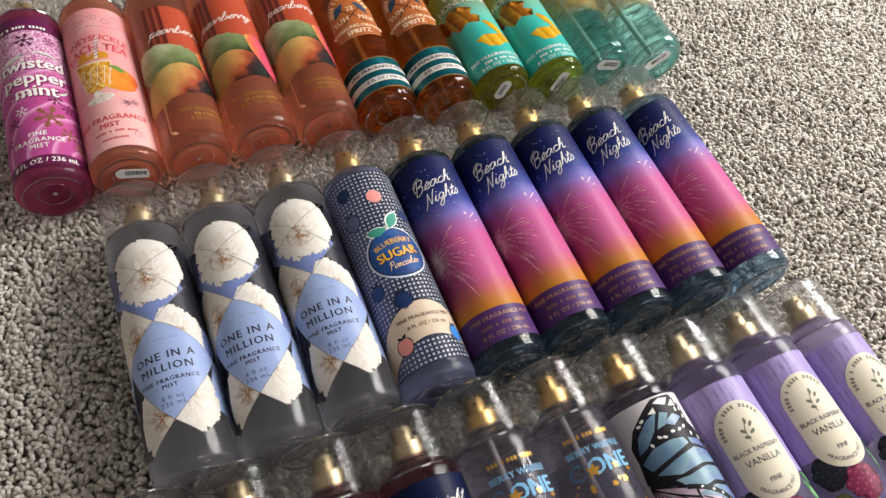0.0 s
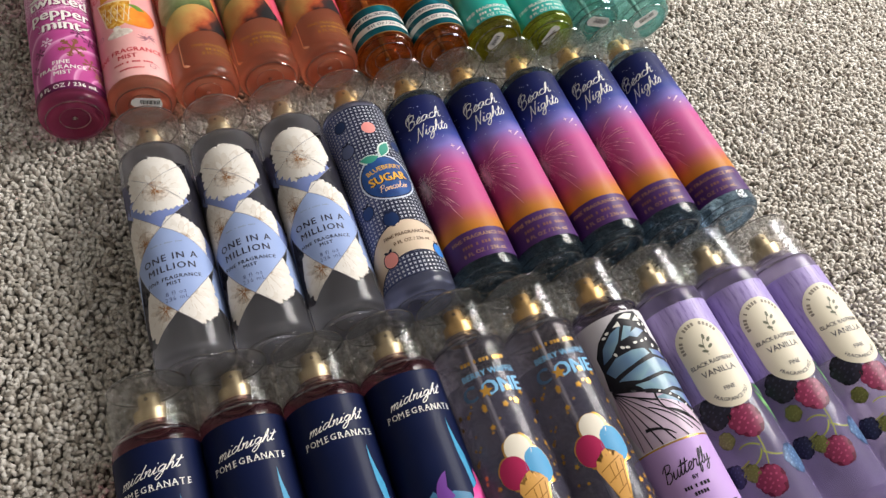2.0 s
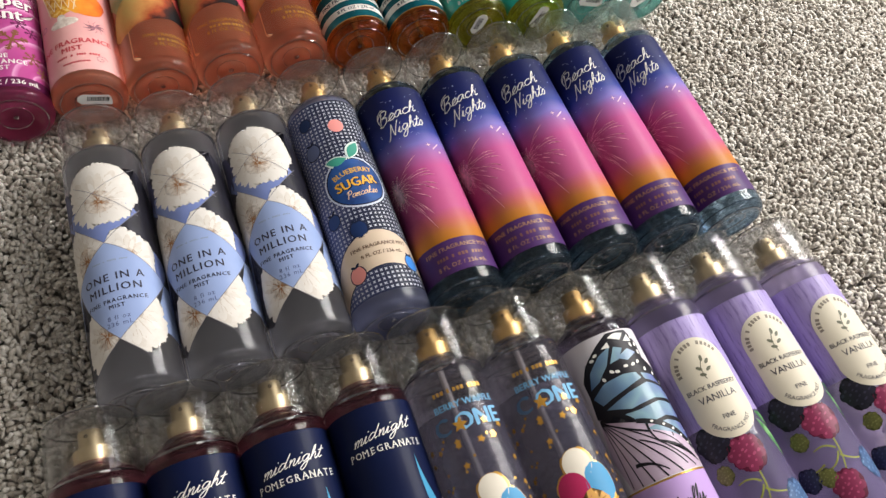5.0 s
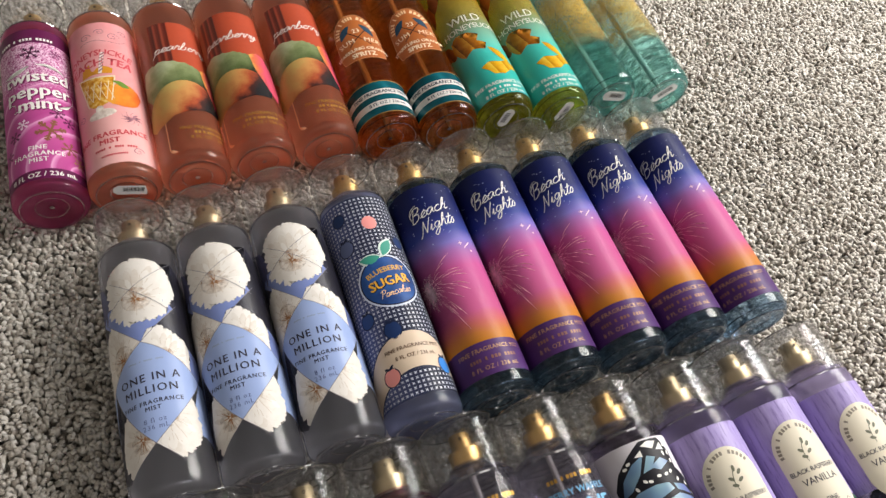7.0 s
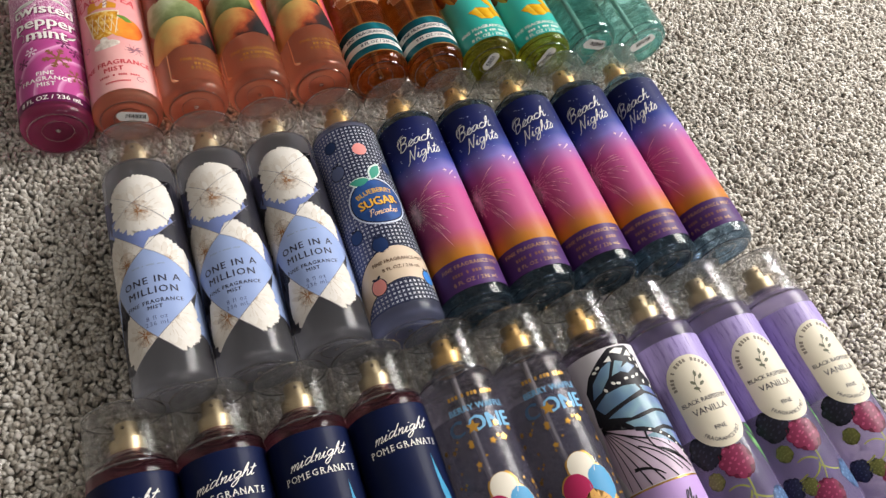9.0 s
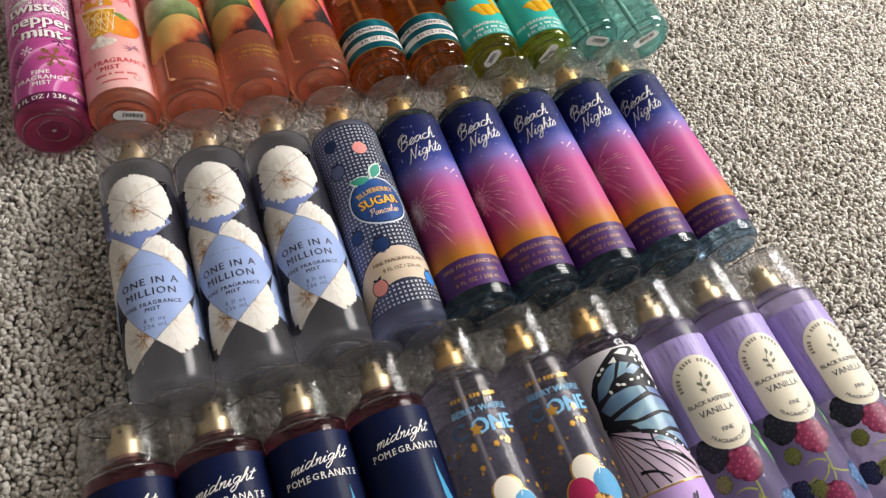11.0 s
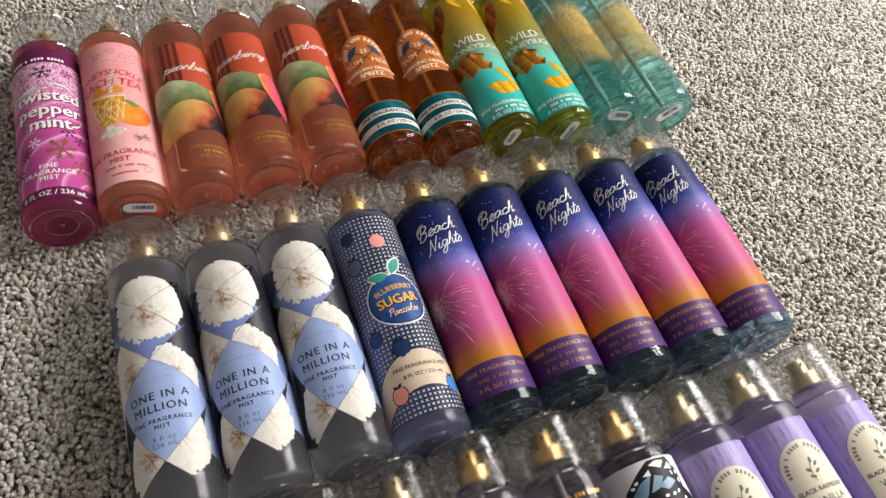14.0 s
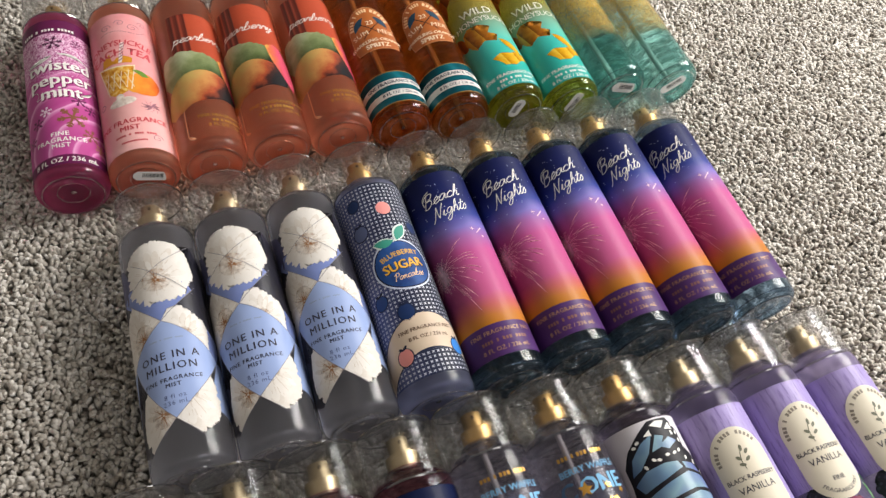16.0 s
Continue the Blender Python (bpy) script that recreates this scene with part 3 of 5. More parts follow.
# -- far row --
def peppermint_bottle():
    root = bottle(FAR_ROW[0], "magenta pink bottle with a glittery swirled snowflake label", liquid("magenta_liquid", "ea7cb0", murk=0.46))

    def print_(m, vec, u, v):
        # wide pale ribbons that curl round one centre
        du, dv = m.math("SUBTRACT", u, 0.022), m.math("SUBTRACT", v, 0.012)
        far = m.math("SQRT", m.math("ADD", m.math("MULTIPLY", du, du), m.math("MULTIPLY", dv, dv)))
        turn = m.math("ADD", m.math("MULTIPLY", far, 62.0), m.math("ADD", m.math("MULTIPLY", m.math("ARCTAN2", dv, du), 0.5), m.math("MULTIPLY", m.noise(25, 2, vec), 0.8)))
        swirl = m.ramp(m.math("FRACT", turn), [(0.0, hexa("b04488")), (0.5, hexa("b8508f")), (0.62, hexa("cf7cb0")), (0.72, hexa("dc9cc4")), (0.78, hexa("b85292")), (1.0, hexa("b04488"))])
        vor = m.add("TexVoronoi", Scale=1300.0)
        m.put(vor.inputs["Vector"], vec)
        fleck = m.ramp(vor.outputs["Color"], [(0.2, hexa("96306e")), (0.5, hexa("cf8cb4")), (0.8, hexa("ecd2e2"))])
        fade = m.math("ADD", along(m, v, 78, 126), m.math("MULTIPLY", m.math("SUBTRACT", m.noise(600, 1, vec), 0.5), 0.9))
        return m.mix(m.ramp(fade, [(0.3, rgb(0, 0, 0)), (0.65, rgb(1, 1, 1))]), swirl, fleck)

    lab = part("label", sheet(-40, 40, 17, 142), film("peppermint_print", print_), root, "pink glitter and swirl printed film")
    dark = ink("plum_ink", "611548")
    part("top_band", sheet(-40, 40, 142, 157), dark, lab)
    part("bottom_band", sheet(-40, 40, 8.6, 17), dark, lab)
    pieces("top_bar", bars([(-22, -12, 145.6, 2.6), (-10, -7.5, 145.6, 2.6), (-5.5, 4, 145.6, 2.6), (6, 18, 145.6, 2.6)]), 0.6, WHITE, lab)
    part("lettering", words("8 FL OZ / 236 mL", 5.6, 2, 12.4, bold=0.12, gap=1.05), WHITE, lab)
    shade = ink("deep_pink_ink", "7a1858")
    for t, v, s in (("twisted", 105.5, 15.4), ("pepper", 91, 15.8), ("mint", 77.5, 15.8)):
        part("lettering_shadow", words(t, s, 4.4, v - 0.9, 0.45, bold=0.75, wide=1.0), shade, lab)
        part("lettering", words(t, s, 3.6, v, 0.75, bold=0.4, wide=1.0), WHITE, lab, "white curly title lettering")
    curls = [bow((-20, 112), (0, 117), -4), bow((4, 118), (24, 112), 3), bow((24, 96), (26, 82), 4), bow((26, 82), (14, 76), 3), bow((-18, 84), (-14, 74), 4), bow((-14, 74), (18, 70), 3)]
    pieces("flourish", [stroke(p, 1.2, 0.5) for p in curls], 0.4, shade, lab)
    pieces("flourish", [stroke(p, 0.45, 0.15) for p in curls], 0.55, WHITE, lab)
    for t, v in (("FINE", 36.5), ("FRAGRANCE", 31), ("MIST", 25.5)):
        part("lettering", words(t, 5.6, 0, v, bold=0.12, gap=1.1), WHITE, lab)
    flakes = [(1, 131, 7, "4a1a3c"), (18, 132, 4.5, "7d3563"), (15, 69.5, 5.5, "64204c"), (9.5, 52, 10.5, "84543c"), (-8, 60.5, 4.6, "f0d6e6"), (-15, 52, 5, "64204c"), (23, 63, 5, "64204c"), (21, 37, 6.5, "8a5040"), (28, 27, 5, "b08058"), (-22, 38, 5, "7a2d5c")]
    for fx, fv, r, c in flakes:
        arms = []
        for a in range(6):
            q = radians(60 * a + 12)
            d = (math.cos(q), math.sin(q))
            arms.append(stroke([(fx, fv), (fx + r * d[0], fv + r * d[1])], r * 0.15))
            for s in (-1, 1):
                e = radians(60 * a + 12 + 45 * s)
                for f, g in ((0.5, 0.3), (0.75, 0.24)):
                    b = (fx + r * f * d[0], fv + r * f * d[1])
                    arms.append(stroke([b, (b[0] + r * g * math.cos(e), b[1] + r * g * math.sin(e))], r * 0.12))
        part("snowflake", shape(arms, 0.5), ink("flake_ink", c), lab)


def peach_tea_bottle():
    root = bottle(FAR_ROW[1], "salmon pink bottle with an iced peach drink on its label", liquid("salmon_liquid", "ffbea4", murk=0.68))
    lab = part("label", sheet(-40, 40, 9, 153), film("peach_print", lambda m, vec, u, v: m.mix(m.ramp(m.noise(35, 3, vec), [(0.4, rgb(0, 0, 0)), (0.7, rgb(0.35, 0.35, 0.35))]), m.ramp(along(m, v, 10, 153), [(0.0, hexa("eab2ae")), (0.5, hexa("e39a9a")), (1.0, hexa("df9294"))]), hexa("f0c6c2"))), root, "soft pink printed film")
    red = ink("coral_ink", "d4525c")
    part("lettering", words("HONEYSUCKLE", 8.6, -4, 119, bold=0.2, wide=0.92, ring=70), red, lab)
    part("lettering", words("PEACH TEA", 11, -4, 108.5, bold=0.35, wide=0.92, ring=80), red, lab)
    for t, v, s in (("FINE FRAGRANCE", 36.5, 6.4), ("MIST", 29.8, 6.4)):
        part("lettering", words(t, s, -3, v, bold=0.2, gap=1.08), red, lab)
    pieces("fine_bar", bars([(-14, -6, 23.5, 1.8), (-4, -2, 23.5, 1.8), (0, 6, 23.5, 1.8), (8, 15, 23.5, 1.8), (-10, 8, 17, 1.5)]), 0.6, red, lab)
    sketch = ink("sketch_ink", "a87482")
    
    def curl(x, v, s, way):
        p = [(x + way * s * (1 - 0.04 * k) * math.cos(0.4 * k), v + s * 0.85 * (1 - 0.04 * k) * math.sin(0.4 * k)) for k in range(22)]
        return [stroke([a, b], 0.5) for a, b in zip(p, p[1:])]

    curls = curl(-9, 138, 4.5, 1) + curl(2, 142, 4, -1) + curl(11, 137, 5, 1) + curl(19, 143, 3.6, -1) + curl(15, 19, 4.2, 1) + curl(-22, 60, 4, -1)
    curls += [stroke([a, b], 0.45) for line in (bow((-14, 131), (6, 131), 2.0), bow((7, 131), (20, 134), -2.0)) for a, b in zip(line, line[1:])]
    curls += [stroke(bow((15, 51), (15 + 8 * math.cos(a), 51 + 6 * math.sin(a)), 1.6), 0.4, 0.25) for a in (0.2 + 0.62 * k for k in range(10))]
    part("flower_scroll", shape(curls, 0.4), sketch, lab, "thin drawn flower scrolls", kind="stuff")
    glass = [(-19, 96)] + bow((-19, 96), (7, 92), -1.0, 5)[1:] + [(3, 70), (0, 66), (-4, 64), (-10, 64), (-13, 67)]
    part("drink", shape([glass], 0.4), film("drink_ink", lambda m, vec, u, v: m.ramp(m.noise(230, 3, vec), [(0.35, hexa("b97216")), (0.5, hexa("d99c2c")), (0.68, hexa("eccb80"))])), lab, "iced golden drink in a tumbler")
    part("glass_rim", shape([stroke(bow((-20, 97), (8, 93), -1.5), 1.3), stroke([(-19.5, 97), (-13.5, 66)], 0.8), stroke([(7.5, 92), (3, 68)], 0.8)] + [stroke([(-15 + 5 * k, 70), (-12 + 5 * k, 88)], 0.6) for k in range(4)] + [stroke([(-10 + 5 * k, 70), (-15 + 5 * k, 86)], 0.5) for k in range(4)], 0.55), ink("cream_ink", "f0dcb8"), lab)
    part("glass_foot", shape([oval(-5, 56.5, 10, 4.2, 20, 6), oval(-6, 61.5, 3, 3.4, 12)], 0.5), film("foot_ink", lambda m, vec, u, v: m.ramp(m.noise(200, 3, vec), [(0.35, hexa("c9b6aa")), (0.65, hexa("efe4da"))])), lab, "pale glass foot")
    ripe = film("fruit_ink", lambda m, vec, u, v: m.ramp(m.math("ADD", m.math("MULTIPLY", m.noise(90, 2, vec), 0.5), m.math("MULTIPLY", along(m, u, 0, 24), 0.5)), [(0.3, hexa("e8a03a")), (0.55, hexa("e27a28")), (0.8, hexa("cc5020"))]))
    part("fruit", shape([scallop(12, 73, 12.5, 12, 3, 0.05, 2, 9)], 0.5), ripe, lab, "ripe orange peach")
    slices = ink("peach_slice_ink", "dc9428")
    pieces("fruit_slice", [[(-16, 96), (-15, 104), (-9, 109), (-8, 101), (-3, 98)], bow((-8, 97), (7, 101), 5, 6) + [(6, 96)]], 0.6, slices, lab)
    pieces("leaf", [bow((5, 88), (17, 82), 2.5) + [(12, 81)]], 0.6, ink("leaf_ink", "6f8f3a"), lab)
    part("straw", shape([stroke([(-2, 97), (1.5, 119)], 2.6)], 0.65), ink("straw_ink", "efe0da"), lab)
    part("straw_stripe", shape([stroke([(-3 + 0.55 * k, 99 + 3.4 * k), (0.4 + 0.55 * k, 101.5 + 3.4 * k)], 1.1) for k in range(6)], 0.8), ink("stripe_ink", "a87a80"), lab, kind="stuff")
    base_sticker(root, 4, 2, 25, 9.5, -16)


def pear_bottle():
    root = bottle(FAR_ROW[2], "coral red bottle with green pear and peach artwork", liquid("coral_liquid", "ffbea2", murk=0.38, straight=0.4))
    orange = film("brick_orange_ink", lambda m, vec, u, v: m.mix(m.noise(300, 2, vec), hexa("a8432a"), hexa("b44c30")))
    lab = part("label", shape([[(2, 92), (26, 90), (38, 94), (38, 142), (2, 142)]], 0.25), orange, root, "brick-orange printed film block")
    streak = see_through("red_streaks", lambda m, vec, u, v: (m.ramp(m.math("FRACT", m.math("MULTIPLY", u, 190.0)), [(0.2, hexa("5c1a12")), (0.5, hexa("b0503a")), (0.8, hexa("6e2318"))]), 0.8))
    pieces("stripe", [[(-13, 92), (2, 92), (2, 142), (-13, 142)]], 0.25, streak, lab, "dark and light red streaks")
    part("lettering", script("pearberry", 4.3, 11, 113, 0.6, slant=0.4, turn=6, wide=1.25), WHITE, lab, "white script lettering")
    skin = film("pear_skin", lambda m, vec, u, v: m.ramp(m.math("ADD", m.math("MULTIPLY", m.noise(90, 4, vec), 0.35), m.math("ADD", m.math("MULTIPLY", along(m, u, -26, 26), 0.4), m.math("MULTIPLY", along(m, v, 74, 100), -0.3))), [(0.0, hexa("bcc29c")), (0.2, hexa("8c9668")), (0.38, hexa("5c6a3e")), (0.54, hexa("1e2614"))]))
    rag = random.Random(5)
    top = [(-24 + 46 * k / 26, 93 + 6.5 * math.cos((k - 8) / 26 * 2.6) + rag.uniform(-0.9, 0.9)) for k in range(27)]
    part("pear", shape([[(-28, 74), (-27, 88)] + top + [(26, 84), (24, 72), (10, 66), (-20, 62)]], 0.4), skin, lab, "pale green pear half")
    flesh = film("peach_skin", lambda m, vec, u, v: m.ramp(m.math("ADD", m.math("MULTIPLY", m.noise(60, 4, vec), 0.35), m.math("ADD", m.math("MULTIPLY", along(m, u, -28, 26), 0.55), m.math("MULTIPLY", along(m, v, 78, 38), 0.3))), [(0.25, hexa("857c40")), (0.42, hexa("c2a660")), (0.6, hexa("c68c50")), (0.72, hexa("a2482a")), (0.8, hexa("40201c")), (0.88, hexa("1a181b"))]))
    part("peach", shape([[(-31, 44)] + [(5 + 34 * math.cos(a), 43 + 34 * math.sin(a)) for a in (2.9 - 2.4 * k / 20 for k in range(21))] + [(30, 46), (18, 47), (6, 45), (-6, 43), (-14, 39), (-24, 37)]], 0.5), flesh, lab, "blushed yellow peach")
    rosy = film("rosy_skin", lambda m, vec, u, v: m.ramp(m.math("ADD", along(m, u, 20, 42), m.math("MULTIPLY", m.noise(150, 3, vec), 0.4)), [(0.2, hexa("e0ae52")), (0.42, hexa("cf6a42")), (0.7, hexa("cc4c66"))]))
    part("peach_slice", shape([[(21, 92), (28, 95), (34, 92), (39, 76), (40, 54), (36, 44), (30, 56), (23, 76)]], 0.6), rosy, lab, "rosy peach slice")
    panel = see_through("clear_panel", lambda m, vec, u, v: (hexa("d67a58"), 0.12))
    part("panel", shape([[(-14, 9), (32, 9), (32, 46), (18, 47), (6, 45), (-6, 43), (-14, 39)]], 0.25), panel, lab, "clear window film edged in pale gold")
    part("panel_edge", shape([stroke([(-14, 40), (-14.5, 14)] + bow((-14.5, 14), (-9, 9.5), -1.6, 4), 0.9, 0.9)], 0.4), ink("pale_edge", "f0b48c", 0.2), lab)
    gold = ink("bronze_ink", "c89a4a", 0.3, 0.4)
    for t, v in (("FINE FRAGRANCE MIST", 29), ("8 FL OZ / 236 mL", 19.5)):
        part("lettering", words(t, 4.2, 18, v, bold=0.05, gap=1.05), gold, lab)
    pieces("gold_bar", bars([(5, 10, 24.3, 2.4), (11, 13, 24.3, 2.4), (14, 20, 24.3, 2.4), (21, 30, 24.3, 2.4)]), 0.6, gold, lab)
    copies(root, FAR_ROW, FAR_ROW[3:5], (-29, -15))


def spritz_bottle():
    root = bottle(FAR_ROW[5], "amber orange bottle with a parasol badge and teal bands", liquid("amber_liquid", "e08c44", murk=0.14, straight=0.4))
    badge = [(-19, 68), (17, 68), (18, 76)] + [(-1 + 19 * math.cos(a), 97 + 22 * math.sin(a)) for a in (k * math.pi / 12 for k in range(13))] + [(-21, 76)]
    orange = see_through("burnt_orange_ink", lambda m, vec, u, v: (m.mix(m.noise(90, 3, vec), hexa("b4602a"), hexa("c87438")), 0.82))
    lab = part("label", shape([badge], 0.3), orange, root, "burnt orange arched badge")
    part("badge_edge", shape([stroke([a, b], 0.4) for a, b in zip(badge, badge[1:] + badge[:1])], 0.4), ink("pale_badge_edge", "e0a878", 0.3), lab)
    pieces("arch_bar", arc_bars(-1, 96, 16, 19, ((3.1, 2.45, 4), (2.3, 2.18, 1), (2.02, 1.45, 4), (1.3, 0.2, 5)), 3.8), 0.5, ink("peach_text", "f1cba0"), lab)
    cream = ink("cream_text", "f4dcc0")
    part("lettering", words("23", 6.5, -1, 99.5, bold=0.15), cream, lab)
    part("lettering", words("SUM   MER", 7, -1, 89, bold=0.1, gap=1.1, ring=60), cream, lab)
    part("lettering", words("SPARKLING ORANGE", 4.8, -1, 79, bold=0.2, ring=80), cream, lab)
    part("lettering", words("SPRITZ", 6.6, -1, 72.6, bold=0.3), cream, lab)
    navy = ink("parasol_ink", "24465f")
    pieces("parasol", [[(-15, 93)] + bow((-15, 93), (-5, 107), 4) + [(-8, 99)], [(13, 93), (6, 99)] + bow((3, 107), (13, 93), 4)], 0.5, navy, lab, "two crossed blue parasols")
    pieces("parasol_pole", [stroke([(-9, 100), (8, 83)], 0.8), stroke([(7, 100), (-10, 83)], 0.8)], 0.55, BLACK, lab)
    teal = film("teal_foil", lambda m, vec, u, v: m.ramp(m.noise(40, 2, vec), [(0.3, hexa("08363e")), (0.55, hexa("125560")), (0.8, hexa("2a8a98"))]), 0.2)
    band = part("band", sheet(-40, 40, 9, 41, 0.25), teal, root, "glossy teal foil band with white stripes")
    stripe = ink("stripe_white", "dedcd6")
    for v in (30, 18.5):
        part("stripe", sheet(-40, 40, v - 2.9, v + 2.9, 0.45), stripe, band)
    part("lettering", words("FINE FRAGRANCE MIST", 4.6, -1, 30, 0.7, bold=0.15), DARK_TEXT, band)
    part("lettering", words("8 FL OZ / 236 mL", 4.2, 2, 18.5, 0.7, bold=0.12), DARK_TEXT, band)
    for v in (8.7, 41.3):
        part("band_edge", sheet(-40, 40, v - 0.4, v + 0.4, 0.3), GOLD_INK, band)
    dip_tube(root)
    copies(root, FAR_ROW, FAR_ROW[6:7], (-6,))


def honeysuckle_bottle():
    root = bottle(FAR_ROW[7], "yellow-green bottle with a turquoise leaf-print label", liquid("lime_liquid", "d6d25c", murk=0.24))

    def print_(m, vec, u, v):
        c = m.ramp(along(m, v, 9, 130), [(0.0, hexa("17a79c")), (0.4, hexa("3cbcb0")), (0.62, hexa("86bfa6")), (0.78, hexa("bcae58")), (1.0, hexa("c8981c"))])
        a = m.ramp(m.math("ADD", along(m, v, 62, 104), m.math("MULTIPLY", along(m, u, -14, -30), 0.35)), [(0.1, rgb(0.94, 0.94, 0.94)), (0.7, rgb(0.5, 0.5, 0.5)), (1.0, rgb(0.42, 0.42, 0.42))])
        return c, a

    lab = part("label", sheet(-34, 36, 8.6, 156), see_through("turquoise_film", print_), root, "turquoise film fading to clear yellow")
    silver = ink("silver_white_ink", "dcdcd4", 0.35)
    part("lettering", words("WILD", 12, -5, 98.5, gap=0.95, bold=0.08), silver, lab)
    part("lettering", words("HONEYSUCKLE", 8.6, -1, 88.6, gap=0.9, bold=0.06), silver, lab)
    for t, v in (("FINE FRAGRANCE MIST", 21.5), ("8 FL OZ / 236 mL", 11.5)):
        part("lettering", words(t, 4.8, -1, v, bold=0.1), WHITE, lab)
    pieces("brand_bar", bars([(-14, -7, 16.5, 2.4), (-5, -3, 16.5, 2.4), (-1, 5, 16.5, 2.4), (7, 16, 16.5, 2.4)]), 0.6, WHITE, lab)
    streaks = lambda lo, mid_, hi: (lambda m, vec, u, v: m.ramp(m.math("ADD", m.math("MULTIPLY", m.math("FRACT", m.math("MULTIPLY", m.math("ADD", u, m.math("MULTIPLY", v, 0.3)), 95.0)), 0.5), m.math("MULTIPLY", m.noise(160, 4, vec), 0.6)), [(0.2, hexa(lo)), (0.55, hexa(mid_)), (0.95, hexa(hi))]))
    bronze, gold = film("rust_petal", streaks("5e3212", "a8661c", "d09a34"), 0.25), film("gold_petal", streaks("a8700e", "cf9c1c", "e6c648"), 0.22)
    bloom = [(-26, 70), (-25, 80), (-19, 84), (-15, 78), (-9, 83), (-8, 76), (0, 78), (-4, 71), (3, 67), (-5, 65), (0, 60), (-10, 63), (-18, 58), (-22, 62)]
    part("blossom", shape([bloom], 0.45), bronze, lab, "bronze honeysuckle blossom")
    part("petal", shape([bow((2, 62), (18, 42), 5) + bow((18, 42), (2, 62), 3)[1:-1]], 0.5), gold, lab)
    part("petal", shape([[(-11, 41), (-3, 45), (6, 44), (15, 47), (22, 45), (26, 40), (14, 36), (6, 30), (-3, 31), (-6, 36)]], 0.5), gold, lab)
    part("stamen", shape([stroke(bow((-14, 80), (-20 + 6 * k, 92 + k), 1), 0.5) for k in range(4)], 0.5), ink("olive_ink", "5a5520"), lab)
    pieces("back_petal", [oval(-30, 74, 5, 10, 14, 24), oval(-22, 136, 6, 16, 16, -18), oval(-31, 122, 5, 13, 14, -8)], 0.4, film("dark_rust_petal", streaks("4a220e", "8a4416", "b0641e"), 0.3), lab)
    pieces("petal", [[(-10, 158), (-6, 146), (2, 138), (0, 150), (-2, 158)], [(10, 158), (16, 142), (26, 128), (24, 144), (18, 158)]], 0.4, gold, lab)
    twin = copy_thing(root, pose(*FAR_ROW[8], AXIS, 0, -3))
    base_sticker(root, -1, 3, 19, 10, 68)
    base_sticker(twin, 1, 3, 22, 9, -118)


def shimmer_bottle():
    def print_(m, vec, u, v):
        vor = m.add("TexVoronoi", Scale=1500.0)
        m.put(vor.inputs["Vector"], vec)
        grain = m.math("ADD", m.math("MULTIPLY", m.noise(900, 2, vec), 0.9), m.math("MULTIPLY", m.noise(55, 3, vec), 0.45))
        rise = m.ramp(along(m, v, 30, 150), [(0.0, rgb(0, 0, 0)), (0.28, rgb(0.75, 0.75, 0.75)), (0.6, rgb(0.9, 0.9, 0.9)), (1.0, rgb(0.15, 0.15, 0.15))], True)
        cover = m.ramp(m.math("ADD", m.math("MULTIPLY", grain, 0.5), m.math("MULTIPLY", rise, 0.62)), [(0.55, rgb(0, 0, 0)), (1.0, rgb(0.9, 0.9, 0.9))])
        colour = m.ramp(vor.outputs["Color"], [(0.15, hexa("8a6a22")), (0.5, hexa("c8a243")), (0.82, hexa("e0c06a")), (0.97, hexa("fff0b8"))])
        return colour, cover

    water = liquid("aqua_liquid", "a6e4e0", murk=0.13, straight=0.25)
    gold = see_through("gold_glitter", print_, 0.25)
    for k, turn, x in ((9, -16, 3), (10, 36, 0)):
        root = bottle(FAR_ROW[k], "clear aqua bottle dusted with gold glitter", water)
        part("label", sheet(-30, 42, 20, 158), gold, root, "gold glitter fading into clear aqua")
        base_sticker(root, x, 3, 25, 10.5, turn)
        dip_tube(root, 4)


